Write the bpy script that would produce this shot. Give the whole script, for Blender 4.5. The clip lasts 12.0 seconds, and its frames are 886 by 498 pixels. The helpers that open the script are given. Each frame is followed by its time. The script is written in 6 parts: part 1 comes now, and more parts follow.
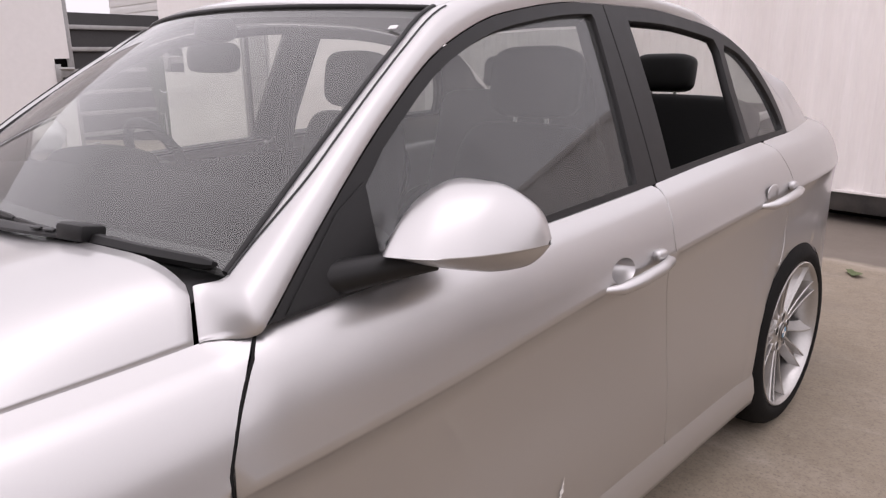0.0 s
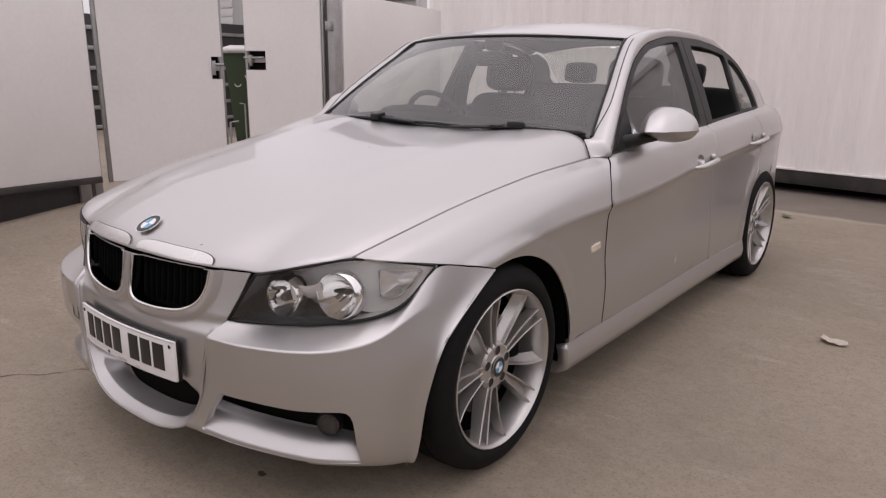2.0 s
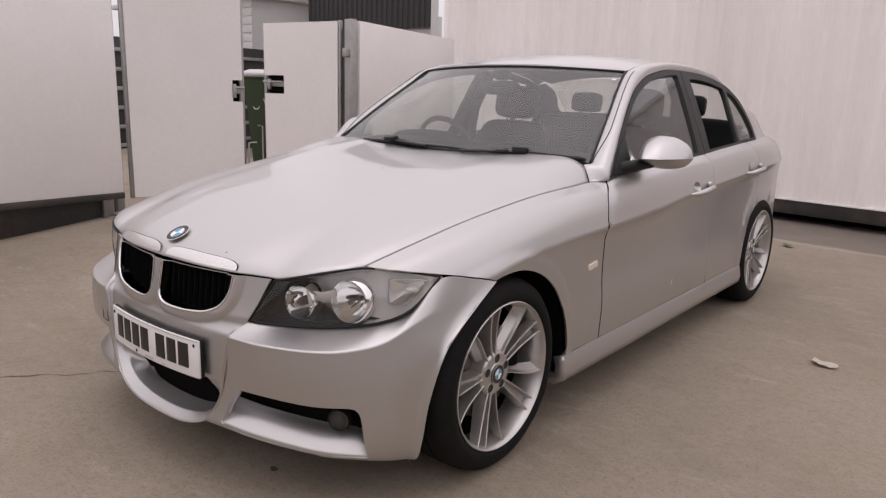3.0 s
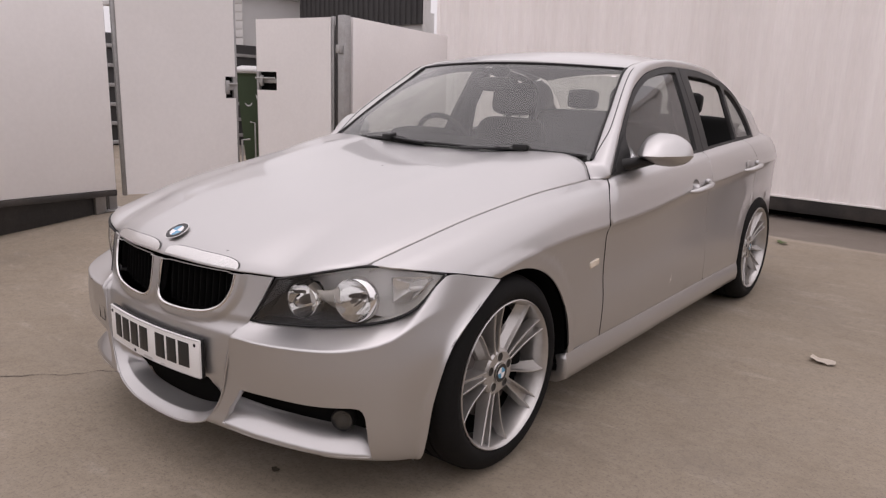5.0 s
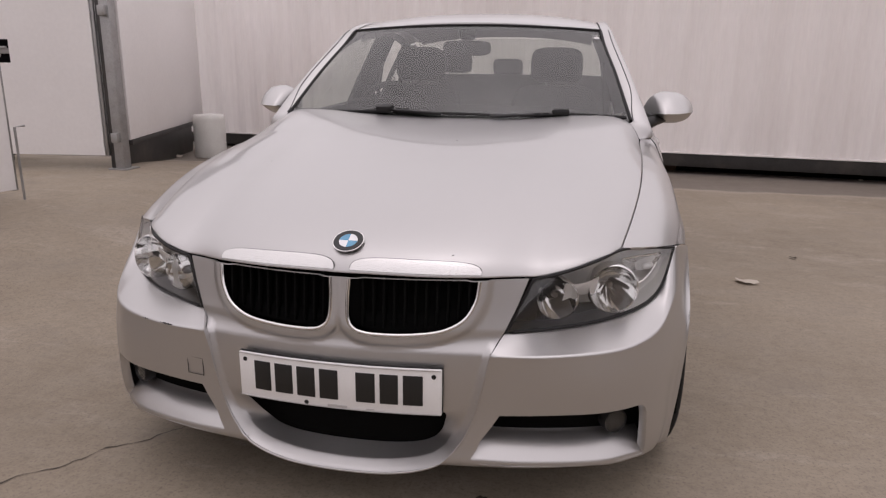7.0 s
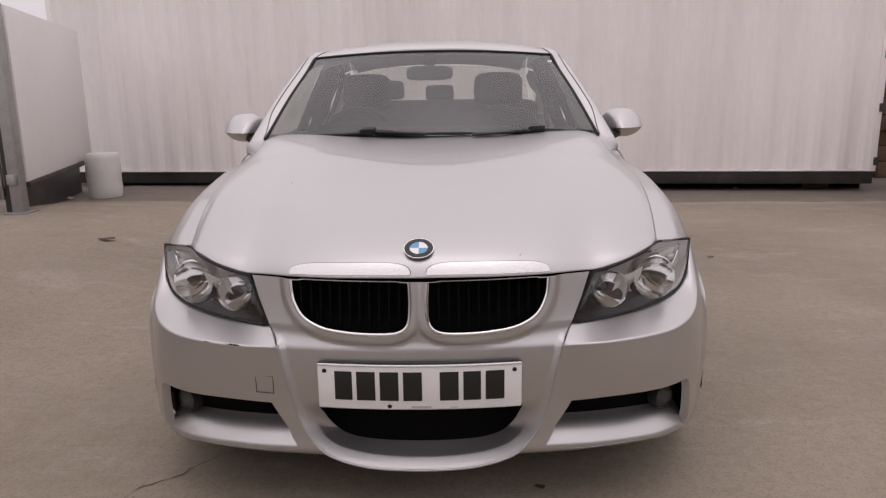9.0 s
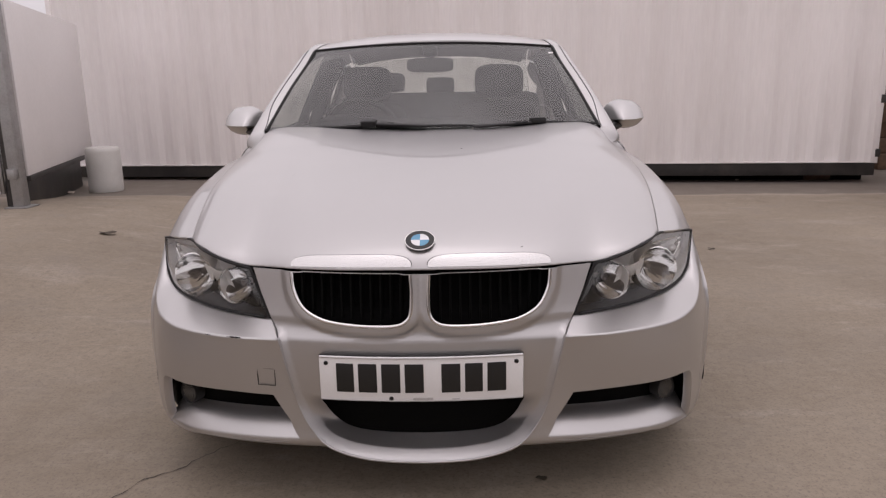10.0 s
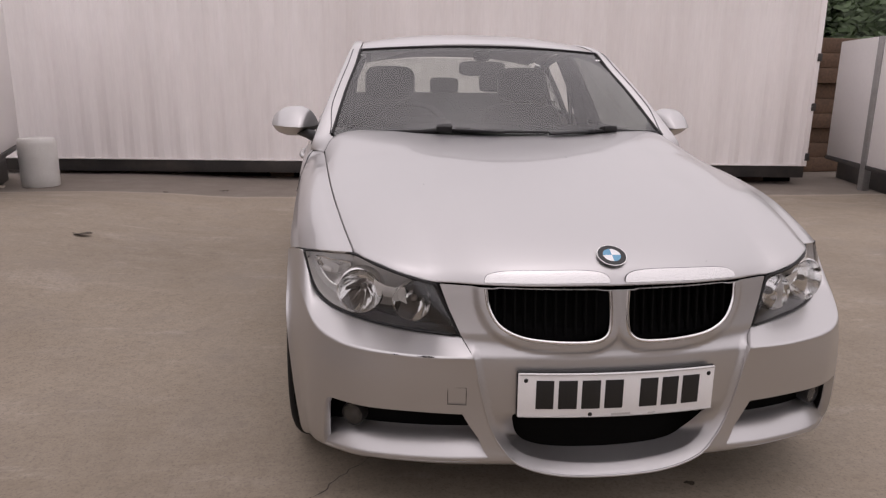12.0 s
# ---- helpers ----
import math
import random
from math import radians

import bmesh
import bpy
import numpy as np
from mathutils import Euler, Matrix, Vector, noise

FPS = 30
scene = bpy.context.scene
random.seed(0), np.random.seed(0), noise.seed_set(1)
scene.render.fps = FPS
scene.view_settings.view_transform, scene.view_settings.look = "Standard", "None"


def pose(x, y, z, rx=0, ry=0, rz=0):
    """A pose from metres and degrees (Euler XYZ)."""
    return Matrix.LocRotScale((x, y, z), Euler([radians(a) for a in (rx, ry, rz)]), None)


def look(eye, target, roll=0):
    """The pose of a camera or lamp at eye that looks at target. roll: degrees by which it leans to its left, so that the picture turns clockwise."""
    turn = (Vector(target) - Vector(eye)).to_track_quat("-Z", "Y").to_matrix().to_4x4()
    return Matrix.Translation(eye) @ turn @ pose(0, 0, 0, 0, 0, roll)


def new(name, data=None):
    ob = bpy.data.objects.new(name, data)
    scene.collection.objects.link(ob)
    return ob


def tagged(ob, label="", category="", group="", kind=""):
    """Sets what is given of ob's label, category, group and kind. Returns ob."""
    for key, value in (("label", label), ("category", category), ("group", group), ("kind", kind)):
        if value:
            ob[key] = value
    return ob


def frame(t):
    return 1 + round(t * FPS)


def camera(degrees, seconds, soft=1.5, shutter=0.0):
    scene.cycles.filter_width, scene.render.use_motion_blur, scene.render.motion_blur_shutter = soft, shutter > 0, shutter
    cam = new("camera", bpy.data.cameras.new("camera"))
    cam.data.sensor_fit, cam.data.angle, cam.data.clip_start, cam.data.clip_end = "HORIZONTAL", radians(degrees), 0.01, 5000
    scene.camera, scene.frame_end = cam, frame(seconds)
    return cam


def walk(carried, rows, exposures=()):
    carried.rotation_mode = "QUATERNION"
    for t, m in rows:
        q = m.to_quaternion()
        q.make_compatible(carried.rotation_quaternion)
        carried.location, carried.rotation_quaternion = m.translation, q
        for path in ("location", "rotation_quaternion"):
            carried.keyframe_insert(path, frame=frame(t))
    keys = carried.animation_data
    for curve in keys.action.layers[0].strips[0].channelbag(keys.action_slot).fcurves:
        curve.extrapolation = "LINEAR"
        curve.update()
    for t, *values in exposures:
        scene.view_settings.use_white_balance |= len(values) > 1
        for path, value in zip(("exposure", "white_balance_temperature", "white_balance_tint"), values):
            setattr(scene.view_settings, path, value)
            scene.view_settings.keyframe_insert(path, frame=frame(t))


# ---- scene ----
cam = camera(64.1, 12.0, soft=1.3)
PATH = [
    (0, (1.608, 0.303, 1.270), (0.266, 1.69, 0.747), -0.8),
    (0.5, (1.682, -0.317, 1.227), (0.406, 1.131, 0.701), 0.7),
    (1, (1.788, -0.934, 1.245), (0.508, 0.51, 0.718), 1.6),
    (1.5, (1.869, -1.415, 1.250), (0.652, 0.073, 0.698), 1.3),
    (2, (1.994, -1.714, 1.244), (0.79, -0.198, 0.741), 0.6),
    (2.5, (2.088, -1.821, 1.248), (0.858, -0.314, 0.784), 1.1),
    (3, (2.113, -1.839, 1.248), (0.876, -0.329, 0.814), 1.7),
    (5, (2.07, -1.85, 1.245), (0.855, -0.324, 0.804), 1.8),
    (5.5, (1.857, -1.916, 1.258), (0.685, -0.362, 0.799), 2.5),
    (6, (1.438, -2.043, 1.220), (0.404, -0.397, 0.746), 3.5),
    (6.5, (0.988, -2.147, 1.211), (0.262, -0.378, 0.626), 1.9),
    (7, (0.591, -2.287, 1.213), (0.195, -0.395, 0.701), 0.5),
    (8.8, (0.099, -2.471, 1.173), (0.075, -0.516, 0.752), -0.4),
    (9, (0.106, -2.472, 1.172), (0.062, -0.519, 0.744), -0.9),
    (9.5, (0.105, -2.473, 1.170), (0.066, -0.522, 0.729), -1.1),
    (10, (0.105, -2.469, 1.167), (0.058, -0.52, 0.721), -1.1),
    (10.5, (0.096, -2.466, 1.168), (0.041, -0.519, 0.714), -0.6),
    (11, (0.045, -2.448, 1.169), (0.028, -0.502, 0.705), 0.2),
    (11.5, (-0.188, -2.416, 1.156), (-0.095, -0.473, 0.689), 1.6),
    (12, (-0.681, -2.391, 1.222), (-0.431, -0.462, 0.756), 0.7),
]
EXPOSURES = [(0, 0.27, 6450, 23), (0.5, 0.00, 6450, 23), (1, -0.23, 6450, 23), (2.5, -0.15, 6600, 22), (5.2, -0.10, 6600, 22), (6.5, -0.28, 6600, 22), (9.5, -0.31, 6600, 23), (12, -0.27, 6600, 23)]
walk(cam, [(t, look(eye, target, roll)) for t, eye, target, roll in PATH], EXPOSURES)

# ---- daylight: an overcast sky and a very soft sun ----
SUN_EL, SUN_AZ = 85.0, 150.0
world = bpy.data.worlds.new("overcast_sky")
scene.world = world
world.use_nodes = True
wn, wl = world.node_tree.nodes, world.node_tree.links
wn.clear()
sky = wn.new("ShaderNodeTexSky")
sky.sky_type, sky.sun_disc = "NISHITA", False
sky.sun_elevation, sky.sun_rotation = radians(SUN_EL), radians(SUN_AZ)
sky.air_density, sky.dust_density, sky.ozone_density = 1.0, 6.0, 1.0
grey = wn.new("ShaderNodeHueSaturation")
grey.inputs["Saturation"].default_value = 0.12
back = wn.new("ShaderNodeBackground")
back.inputs["Strength"].default_value = 0.15
wout = wn.new("ShaderNodeOutputWorld")
wl.new(sky.outputs[0], grey.inputs["Color"])
# a cloud deck, brighter overhead than at the horizon, veils most of the clear sky
wco, wsep, wgr, wmx = wn.new("ShaderNodeTexCoord"), wn.new("ShaderNodeSeparateXYZ"), wn.new("ShaderNodeMapRange"), wn.new("ShaderNodeMix")
wl.new(wco.outputs["Generated"], wsep.inputs[0])
wl.new(wsep.outputs["Z"], wgr.inputs[0])
wgr.inputs[1].default_value, wgr.inputs[2].default_value, wgr.inputs[3].default_value, wgr.inputs[4].default_value = 0.0, 1.0, 6.2, 8.7
wmx.data_type = "RGBA"
wmx.inputs[0].default_value = 0.8
wl.new(grey.outputs[0], wmx.inputs[6])
wl.new(wgr.outputs[0], wmx.inputs[7])
wl.new(wmx.outputs[2], back.inputs["Color"])
wl.new(back.outputs[0], wout.inputs["Surface"])
sun = new("sun", bpy.data.lights.new("sun", "SUN"))
sun.data.energy, sun.data.angle, sun.data.color = 0.5, radians(170), (1.0, 0.97, 0.93)
az, el = radians(SUN_AZ), radians(SUN_EL)
sun_from = Vector((math.sin(az) * math.cos(el), math.cos(az) * math.cos(el), math.sin(el)))
sun.matrix_world = look(sun_from * 40, (0, 0, 0))

# ---- materials ----


def material(name, base, rough=0.5, metal=0.0, var=0.12, scale=6.0, fine=60.0, bump=0.0, coat=0.0, spec=0.5, coat_rough=0.05,
             dirt=None, dirt_amount=0.0, per_piece=0.0, stretch=(1, 1, 1)):
    """Two scales of noise over the base colour, fine relief, and a patchy second colour (dirt)."""
    m = bpy.data.materials.new(name)
    m.use_nodes = True
    n, l = m.node_tree.nodes, m.node_tree.links
    b = n["Principled BSDF"]
    b.inputs["Metallic"].default_value, b.inputs["Specular IOR Level"].default_value = metal, spec
    b.inputs["Coat Weight"].default_value, b.inputs["Coat Roughness"].default_value = coat, coat_rough
    co = n.new("ShaderNodeTexCoord")
    mp = n.new("ShaderNodeMapping")
    mp.inputs["Scale"].default_value = stretch
    l.new(co.outputs["Object"], mp.inputs["Vector"])
    big, small = n.new("ShaderNodeTexNoise"), n.new("ShaderNodeTexNoise")
    for t, s, d in ((big, scale, 4.0), (small, fine, 3.0)):
        t.inputs["Scale"].default_value, t.inputs["Detail"].default_value = s, d
        l.new(mp.outputs[0], t.inputs["Vector"])
    add = n.new("ShaderNodeMath")
    add.operation = "ADD"
    l.new(big.outputs["Fac"], add.inputs[0])
    l.new(small.outputs["Fac"], add.inputs[1])
    rng = n.new("ShaderNodeMapRange")
    rng.inputs[1].default_value, rng.inputs[2].default_value = 0.6, 1.4
    rng.inputs[3].default_value, rng.inputs[4].default_value = 1 - var, 1 + var
    l.new(add.outputs[0], rng.inputs[0])
    mul = n.new("ShaderNodeVectorMath")
    mul.operation = "SCALE"
    mul.inputs[0].default_value = base
    l.new(rng.outputs[0], mul.inputs["Scale"])
    col = mul.outputs[0]
    if per_piece:
        info = n.new("ShaderNodeObjectInfo")
        r2 = n.new("ShaderNodeMapRange")
        r2.inputs[3].default_value, r2.inputs[4].default_value = 1 - per_piece, 1 + per_piece
        l.new(info.outputs["Random"], r2.inputs[0])
        m2 = n.new("ShaderNodeVectorMath")
        m2.operation = "SCALE"
        l.new(col, m2.inputs[0])
        l.new(r2.outputs[0], m2.inputs["Scale"])
        col = m2.outputs[0]
    if dirt:
        dn = n.new("ShaderNodeTexNoise")
        dn.inputs["Scale"].default_value, dn.inputs["Detail"].default_value, dn.inputs["Roughness"].default_value = scale * 0.4, 8.0, 0.65
        l.new(mp.outputs[0], dn.inputs["Vector"])
        dr = n.new("ShaderNodeMapRange")
        dr.inputs[1].default_value, dr.inputs[2].default_value, dr.inputs[4].default_value = 0.45, 0.75, dirt_amount
        l.new(dn.outputs["Fac"], dr.inputs[0])
        mx = n.new("ShaderNodeMix")
        mx.data_type = "RGBA"
        l.new(dr.outputs[0], mx.inputs[0])
        l.new(col, mx.inputs[6])
        mx.inputs[7].default_value = (*dirt, 1)
        col = mx.outputs[2]
    l.new(col, b.inputs["Base Color"])
    rr = n.new("ShaderNodeMapRange")
    rr.inputs[3].default_value, rr.inputs[4].default_value = max(0.02, rough * 0.85), min(1, rough * 1.15)
    l.new(big.outputs["Fac"], rr.inputs[0])
    l.new(rr.outputs[0], b.inputs["Roughness"])
    if bump:
        bp = n.new("ShaderNodeBump")
        bp.inputs["Distance"].default_value, bp.inputs["Strength"].default_value = bump, 0.6
        l.new(add.outputs[0], bp.inputs["Height"])
        l.new(bp.outputs[0], b.inputs["Normal"])
    return m


def glass(name, tint, dust_haze=0.05, dust_haze_col=(0.5, 0.48, 0.46), ior=1.5, power=4.6):
    """A thin pane: it lets light through tinted, reflects at its face, and carries a film of dust, thickened on some
    panes to paint in sky haze.
    """
    m = bpy.data.materials.new(name)
    m.use_nodes = True
    n, l = m.node_tree.nodes, m.node_tree.links
    n.clear()
    tr, gl, df = n.new("ShaderNodeBsdfTransparent"), n.new("ShaderNodeBsdfGlossy"), n.new("ShaderNodeBsdfDiffuse")
    tr.inputs[0].default_value = (*tint, 1)
    gl.inputs["Roughness"].default_value = 0.02
    df.inputs[0].default_value = (*dust_haze_col, 1)
    lw, p5, fr = n.new("ShaderNodeLayerWeight"), n.new("ShaderNodeMath"), n.new("ShaderNodeMath")
    lw.inputs[0].default_value = 0.5
    p5.operation, p5.inputs[1].default_value = "POWER", power
    r0 = 2 * ((ior - 1) / (ior + 1)) ** 2
    fr.operation, fr.inputs[1].default_value, fr.inputs[2].default_value = "MULTIPLY_ADD", 1 - r0, r0
    l.new(lw.outputs["Facing"], p5.inputs[0])
    l.new(p5.outputs[0], fr.inputs[0])
    noise_t = n.new("ShaderNodeTexNoise")
    noise_t.inputs["Scale"].default_value, noise_t.inputs["Detail"].default_value = 5.0, 6.0
    co = n.new("ShaderNodeTexCoord")
    l.new(co.outputs["Object"], noise_t.inputs["Vector"])
    rg = n.new("ShaderNodeMapRange")
    rg.inputs[1].default_value, rg.inputs[2].default_value = 0.3, 0.7
    rg.inputs[3].default_value, rg.inputs[4].default_value = dust_haze * 0.7, dust_haze * 1.3
    l.new(noise_t.outputs["Fac"], rg.inputs[0])
    a, c, o = n.new("ShaderNodeMixShader"), n.new("ShaderNodeMixShader"), n.new("ShaderNodeOutputMaterial")
    l.new(rg.outputs[0], a.inputs[0])
    l.new(tr.outputs[0], a.inputs[1])
    l.new(df.outputs[0], a.inputs[2])
    l.new(fr.outputs[0], c.inputs[0])
    l.new(a.outputs[0], c.inputs[1])
    l.new(gl.outputs[0], c.inputs[2])
    l.new(c.outputs[0], o.inputs[0])
    return m


PAINT = material("silver_metallic_paint", (0.515, 0.504, 0.500), 0.38, 0.9, 0.015, 3, 700, coat=0.6, coat_rough=0.04)
# diffuse film raised beyond dust to imitate the sky's grey reflection
GLASS = glass("dusty_sky_hazed_glass", (0.56, 0.60, 0.58), 0.34, (0.125, 0.126, 0.124))
CLEAN_GLASS = glass("tinted_window_glass", (0.88, 0.90, 0.88), 0.06)
# the film paints a hazy sky veil over the screen, with some dust
SCREEN_GLASS = glass("dusty_sky_hazed_windscreen", (0.90, 0.95, 0.90), 0.33, (0.165, 0.162, 0.158), power=4.5)
CLEAR = glass("clear_lamp_lens", (0.97, 0.97, 0.96), 0.02)
BLACK_TRIM = material("satin_black_trim", (0.011, 0.0105, 0.0105), 0.45, 0, 0.1, 20, 200, spec=0.28)
RUBBER = material("black_rubber", (0.009, 0.0088, 0.0088), 0.75, 0, 0.2, 8, 120, bump=0.0006, spec=0.12, dirt=(0.035, 0.031, 0.028), dirt_amount=0.22)
# near black: plastic parts, and sheets that stand in for shade in openings
DARK = material("black_plastic_and_cavity_shade", (0.005, 0.005, 0.005), 0.85, 0, 0.15, 10, 80, spec=0.06)
CHROME = material("chrome", (0.78, 0.77, 0.76), 0.12, 1.0, 0.02, 20, 200)
CHROME_SATIN = material("satin_chrome", (0.72, 0.71, 0.70), 0.26, 0.95, 0.02, 20, 200)
ALLOY = material("painted_alloy", (0.50, 0.485, 0.47), 0.30, 0.8, 0.06, 14, 120, coat=0.4, dirt=(0.2, 0.17, 0.14), dirt_amount=0.22)
STEEL = material("dark_brake_steel", (0.16, 0.14, 0.13), 0.5, 0.8, 0.2, 20, 100)
LEATHER = material("black_leather", (0.012, 0.0117, 0.0117), 0.55, 0, 0.08, 15, 120, spec=0.3)
DASH = material("charcoal_dashboard", (0.008, 0.0078, 0.0078), 0.85, 0, 0.05, 10, 60, spec=0.05)
REFLECTOR = material("lamp_reflector", (0.80, 0.80, 0.80), 0.02, 1.0, 0.02, 30, 200)
LAMP_GREY = material("grey_lamp_housing", (0.55, 0.54, 0.535), 0.35, 0.4, 0.05, 20, 100)
LAMP_SHELL = material("pale_lamp_shell", (0.76, 0.75, 0.74), 0.35, 0.3, 0.05, 20, 100)
PLATE_WHITE = material("white_plate", (0.78, 0.77, 0.76), 0.35, 0, 0.03, 20, 200)
INK = material("black_ink", (0.012, 0.012, 0.012), 0.4, 0, 0.05, 20, 200)
BLUE = material("enamel_blue", (0.10, 0.32, 0.50), 0.25, 0, 0.05, 30, 200, coat=0.5)
ENAMEL = material("enamel_white", (0.78, 0.79, 0.80), 0.25, 0, 0.03, 30, 200, coat=0.5)
AMBER = material("faded_amber_lens", (0.66, 0.58, 0.47), 0.35, 0, 0.15, 40, 200, coat=0.4)
CONCRETE = None

# ---- building helpers ----
from mathutils.geometry import delaunay_2d_cdt


def curve(*knots):
    """A smooth function through (a, b) pairs (Hermite, tangents from the neighbours, clamped so it never overshoots)."""
    xs, ys = [k[0] for k in knots], [k[1] for k in knots]
    n = len(xs)
    sl = [(ys[i + 1] - ys[i]) / (xs[i + 1] - xs[i]) for i in range(n - 1)]
    tg = [sl[0]] + [0.0] * (n - 2) + [sl[-1]]
    for i in range(1, n - 1):
        if sl[i - 1] * sl[i] > 0:
            h0, h1 = xs[i] - xs[i - 1], xs[i + 1] - xs[i]
            w0, w1 = 2 * h1 + h0, h1 + 2 * h0
            tg[i] = (w0 + w1) / (w0 / sl[i - 1] + w1 / sl[i])

    def f(x):
        if x <= xs[0]:
            return ys[0] + tg[0] * (x - xs[0])
        if x >= xs[-1]:
            return ys[-1] + tg[-1] * (x - xs[-1])
        i = 0
        while x > xs[i + 1]:
            i += 1
        h = xs[i + 1] - xs[i]
        t = (x - xs[i]) / h
        return ((1 + 2 * t) * (1 - t) ** 2 * ys[i] + t * (1 - t) ** 2 * h * tg[i] + t * t * (3 - 2 * t) * ys[i + 1] + t * t * (t - 1) * h * tg[i + 1])
    return f


def path3(*pts, even=False):
    """A smooth curve in space through the points, over 0..1 by length (Catmull-Rom)."""
    P = [Vector(p) for p in pts]
    d = [0.0]
    for a, b in zip(P, P[1:]):
        d.append(d[-1] + (1.0 if even else (b - a).length))
    d = [x / d[-1] for x in d]
    T = []
    for i in range(len(P)):
        a, b = max(0, i - 1), min(len(P) - 1, i + 1)
        T.append((P[b] - P[a]) / (d[b] - d[a]))

    def f(t):
        t = min(1.0, max(0.0, t))
        i = 0
        while i < len(P) - 2 and t > d[i + 1]:
            i += 1
        h = d[i + 1] - d[i]
        u = (t - d[i]) / h
        return P[i] * ((1 + 2 * u) * (1 - u) ** 2) + T[i] * (u * (1 - u) ** 2 * h) + P[i + 1] * (u * u * (3 - 2 * u)) + T[i + 1] * (u * u * (u - 1) * h)
    return f


def smooth_line(pts, n=8, closed=False):
    """A dense smooth 2D line through points."""
    if closed:
        pts = list(pts) + [pts[0]]
    f = path3(*[(p[0], p[1], 0) for p in pts])
    m = n * (len(pts) - 1)
    out = [f(i / m).to_2d() for i in range(m + 1)]
    return [(p.x, p.y) for p in (out[:-1] if closed else out)]


def straight(pts, step):
    """The closed polygon with its sides cut into pieces no longer than step."""
    out = []
    for a, b in zip(pts, list(pts[1:]) + [pts[0]]):
        k = max(1, int(math.hypot(b[0] - a[0], b[1] - a[1]) / step + 0.5))
        out += [(a[0] + (b[0] - a[0]) * i / k, a[1] + (b[1] - a[1]) * i / k) for i in range(k)]
    return out


def inside(px, py, poly):
    hit = np.zeros(len(px), bool)
    for (ax, ay), (bx, by) in zip(poly, poly[1:] + poly[:1]):
        if ay != by:
            hit ^= ((ay > py) != (by > py)) & (px < (bx - ax) * (py - ay) / (by - ay) + ax)
    return hit


def near_line(px, py, poly):
    d = np.full(len(px), 9.0)
    for (ax, ay), (bx, by) in zip(poly, poly[1:] + poly[:1]):
        l2 = max((bx - ax) ** 2 + (by - ay) ** 2, 1e-12)
        t = np.clip(((px - ax) * (bx - ax) + (py - ay) * (by - ay)) / l2, 0, 1)
        d = np.minimum(d, np.hypot(px - ax - t * (bx - ax), py - ay - t * (by - ay)))
    return d


def normal_at(f, a, b, out, e=0.004):
    n = (f(a + e, b) - f(a - e, b)).cross(f(a, b + e) - f(a, b - e))
    n.normalize()
    return n if n.dot(out(f(a, b))) >= 0 else -n


def from_axis(p):
    return Vector((p.x, (p.y - 1.4) * 0.35, p.z - 0.5))


def panel(outline, f, step=0.03, holes=(), flange=0.014, lift=0.0, out=from_axis, hole_flange=None, rows=()):
    """A sheet over the region of the (a, b) domain within outline and outside holes, laid on the surface f, with turned-in edges.
    Gives vertices, faces and normals."""
    outline = straight(outline, step)
    holes = [straight(h, step) for h in holes]
    xs, ys = [p[0] for p in outline], [p[1] for p in outline]
    gx, gy = np.meshgrid(np.arange(min(xs) + step / 2, max(xs), step), np.arange(min(ys) + step / 2, max(ys), step))
    gx[1::2] += step / 2
    gx, gy = gx.ravel(), gy.ravel()
    if rows:
        # extra lines of points along creases
        far = np.min(np.abs(gy[:, None] - np.array(rows)[None, :]), axis=1) > step * 0.3
        ra, rb = np.meshgrid(np.arange(min(xs) + step / 3, max(xs), step * 0.7), np.array(rows))
        gx, gy = np.concatenate((gx[far], ra.ravel())), np.concatenate((gy[far], rb.ravel()))
    ok = inside(gx, gy, outline) & (near_line(gx, gy, outline) > step * 0.5)
    for h in holes:
        ok &= ~inside(gx, gy, h) & (near_line(gx, gy, h) > step * 0.5)
    pts, edges = [], []
    for ring in [outline, *holes]:
        k = len(pts)
        pts += ring
        edges += [(k + i, k + (i + 1) % len(ring)) for i in range(len(ring))]
    pts += list(zip(gx[ok].tolist(), gy[ok].tolist()))
    v2, _, tris, *_ = delaunay_2d_cdt([Vector(p) for p in pts], edges, [], 0, 1e-7)
    cx = np.array([sum(v2[i].x for i in t) / 3 for t in tris])
    cy = np.array([sum(v2[i].y for i in t) / 3 for t in tris])
    keep = inside(cx, cy, outline)
    for h in holes:
        keep &= ~inside(cx, cy, h)
    N = [normal_at(f, p.x, p.y, out) for p in v2]
    V = [f(p.x, p.y) + n * lift for p, n in zip(v2, N)]
    F = []
    for t, k in zip(tris, keep):
        if k:
            a, b, c = t
            F.append((a, b, c) if (V[b] - V[a]).cross(V[c] - V[a]).dot(N[a]) >= 0 else (a, c, b))
    for j, ring in enumerate([outline, *holes]):
        depth = flange if j == 0 or hole_flange is None else hole_flange
        if not depth:
            continue
        base = len(V)
        m = len(ring)
        P = [f(*p) for p in ring]
        Q = [normal_at(f, *p, out) for p in ring]
        mid = sum(P, Vector()) / m
        for i in range(m):
            side = (P[(i + 1) % m] - P[i - 1]).cross(Q[i]).normalized()
            if side.dot(P[i] - mid) < 0:
                side = -side
            if j:
                side = -side
            V += [P[i] + Q[i] * lift, P[i] + Q[i] * (lift - depth)]
            N += [(side + Q[i] * 0.6).normalized(), side]
        for i in range(m):
            a, b = base + 2 * i, base + 2 * ((i + 1) % m)
            q = (a, b, b + 1, a + 1)
            nn = (V[b] - V[a]).cross(V[a + 1] - V[a])
            F.append(q if nn.dot(N[a + 1]) >= 0 else q[::-1])
    return V, F, N


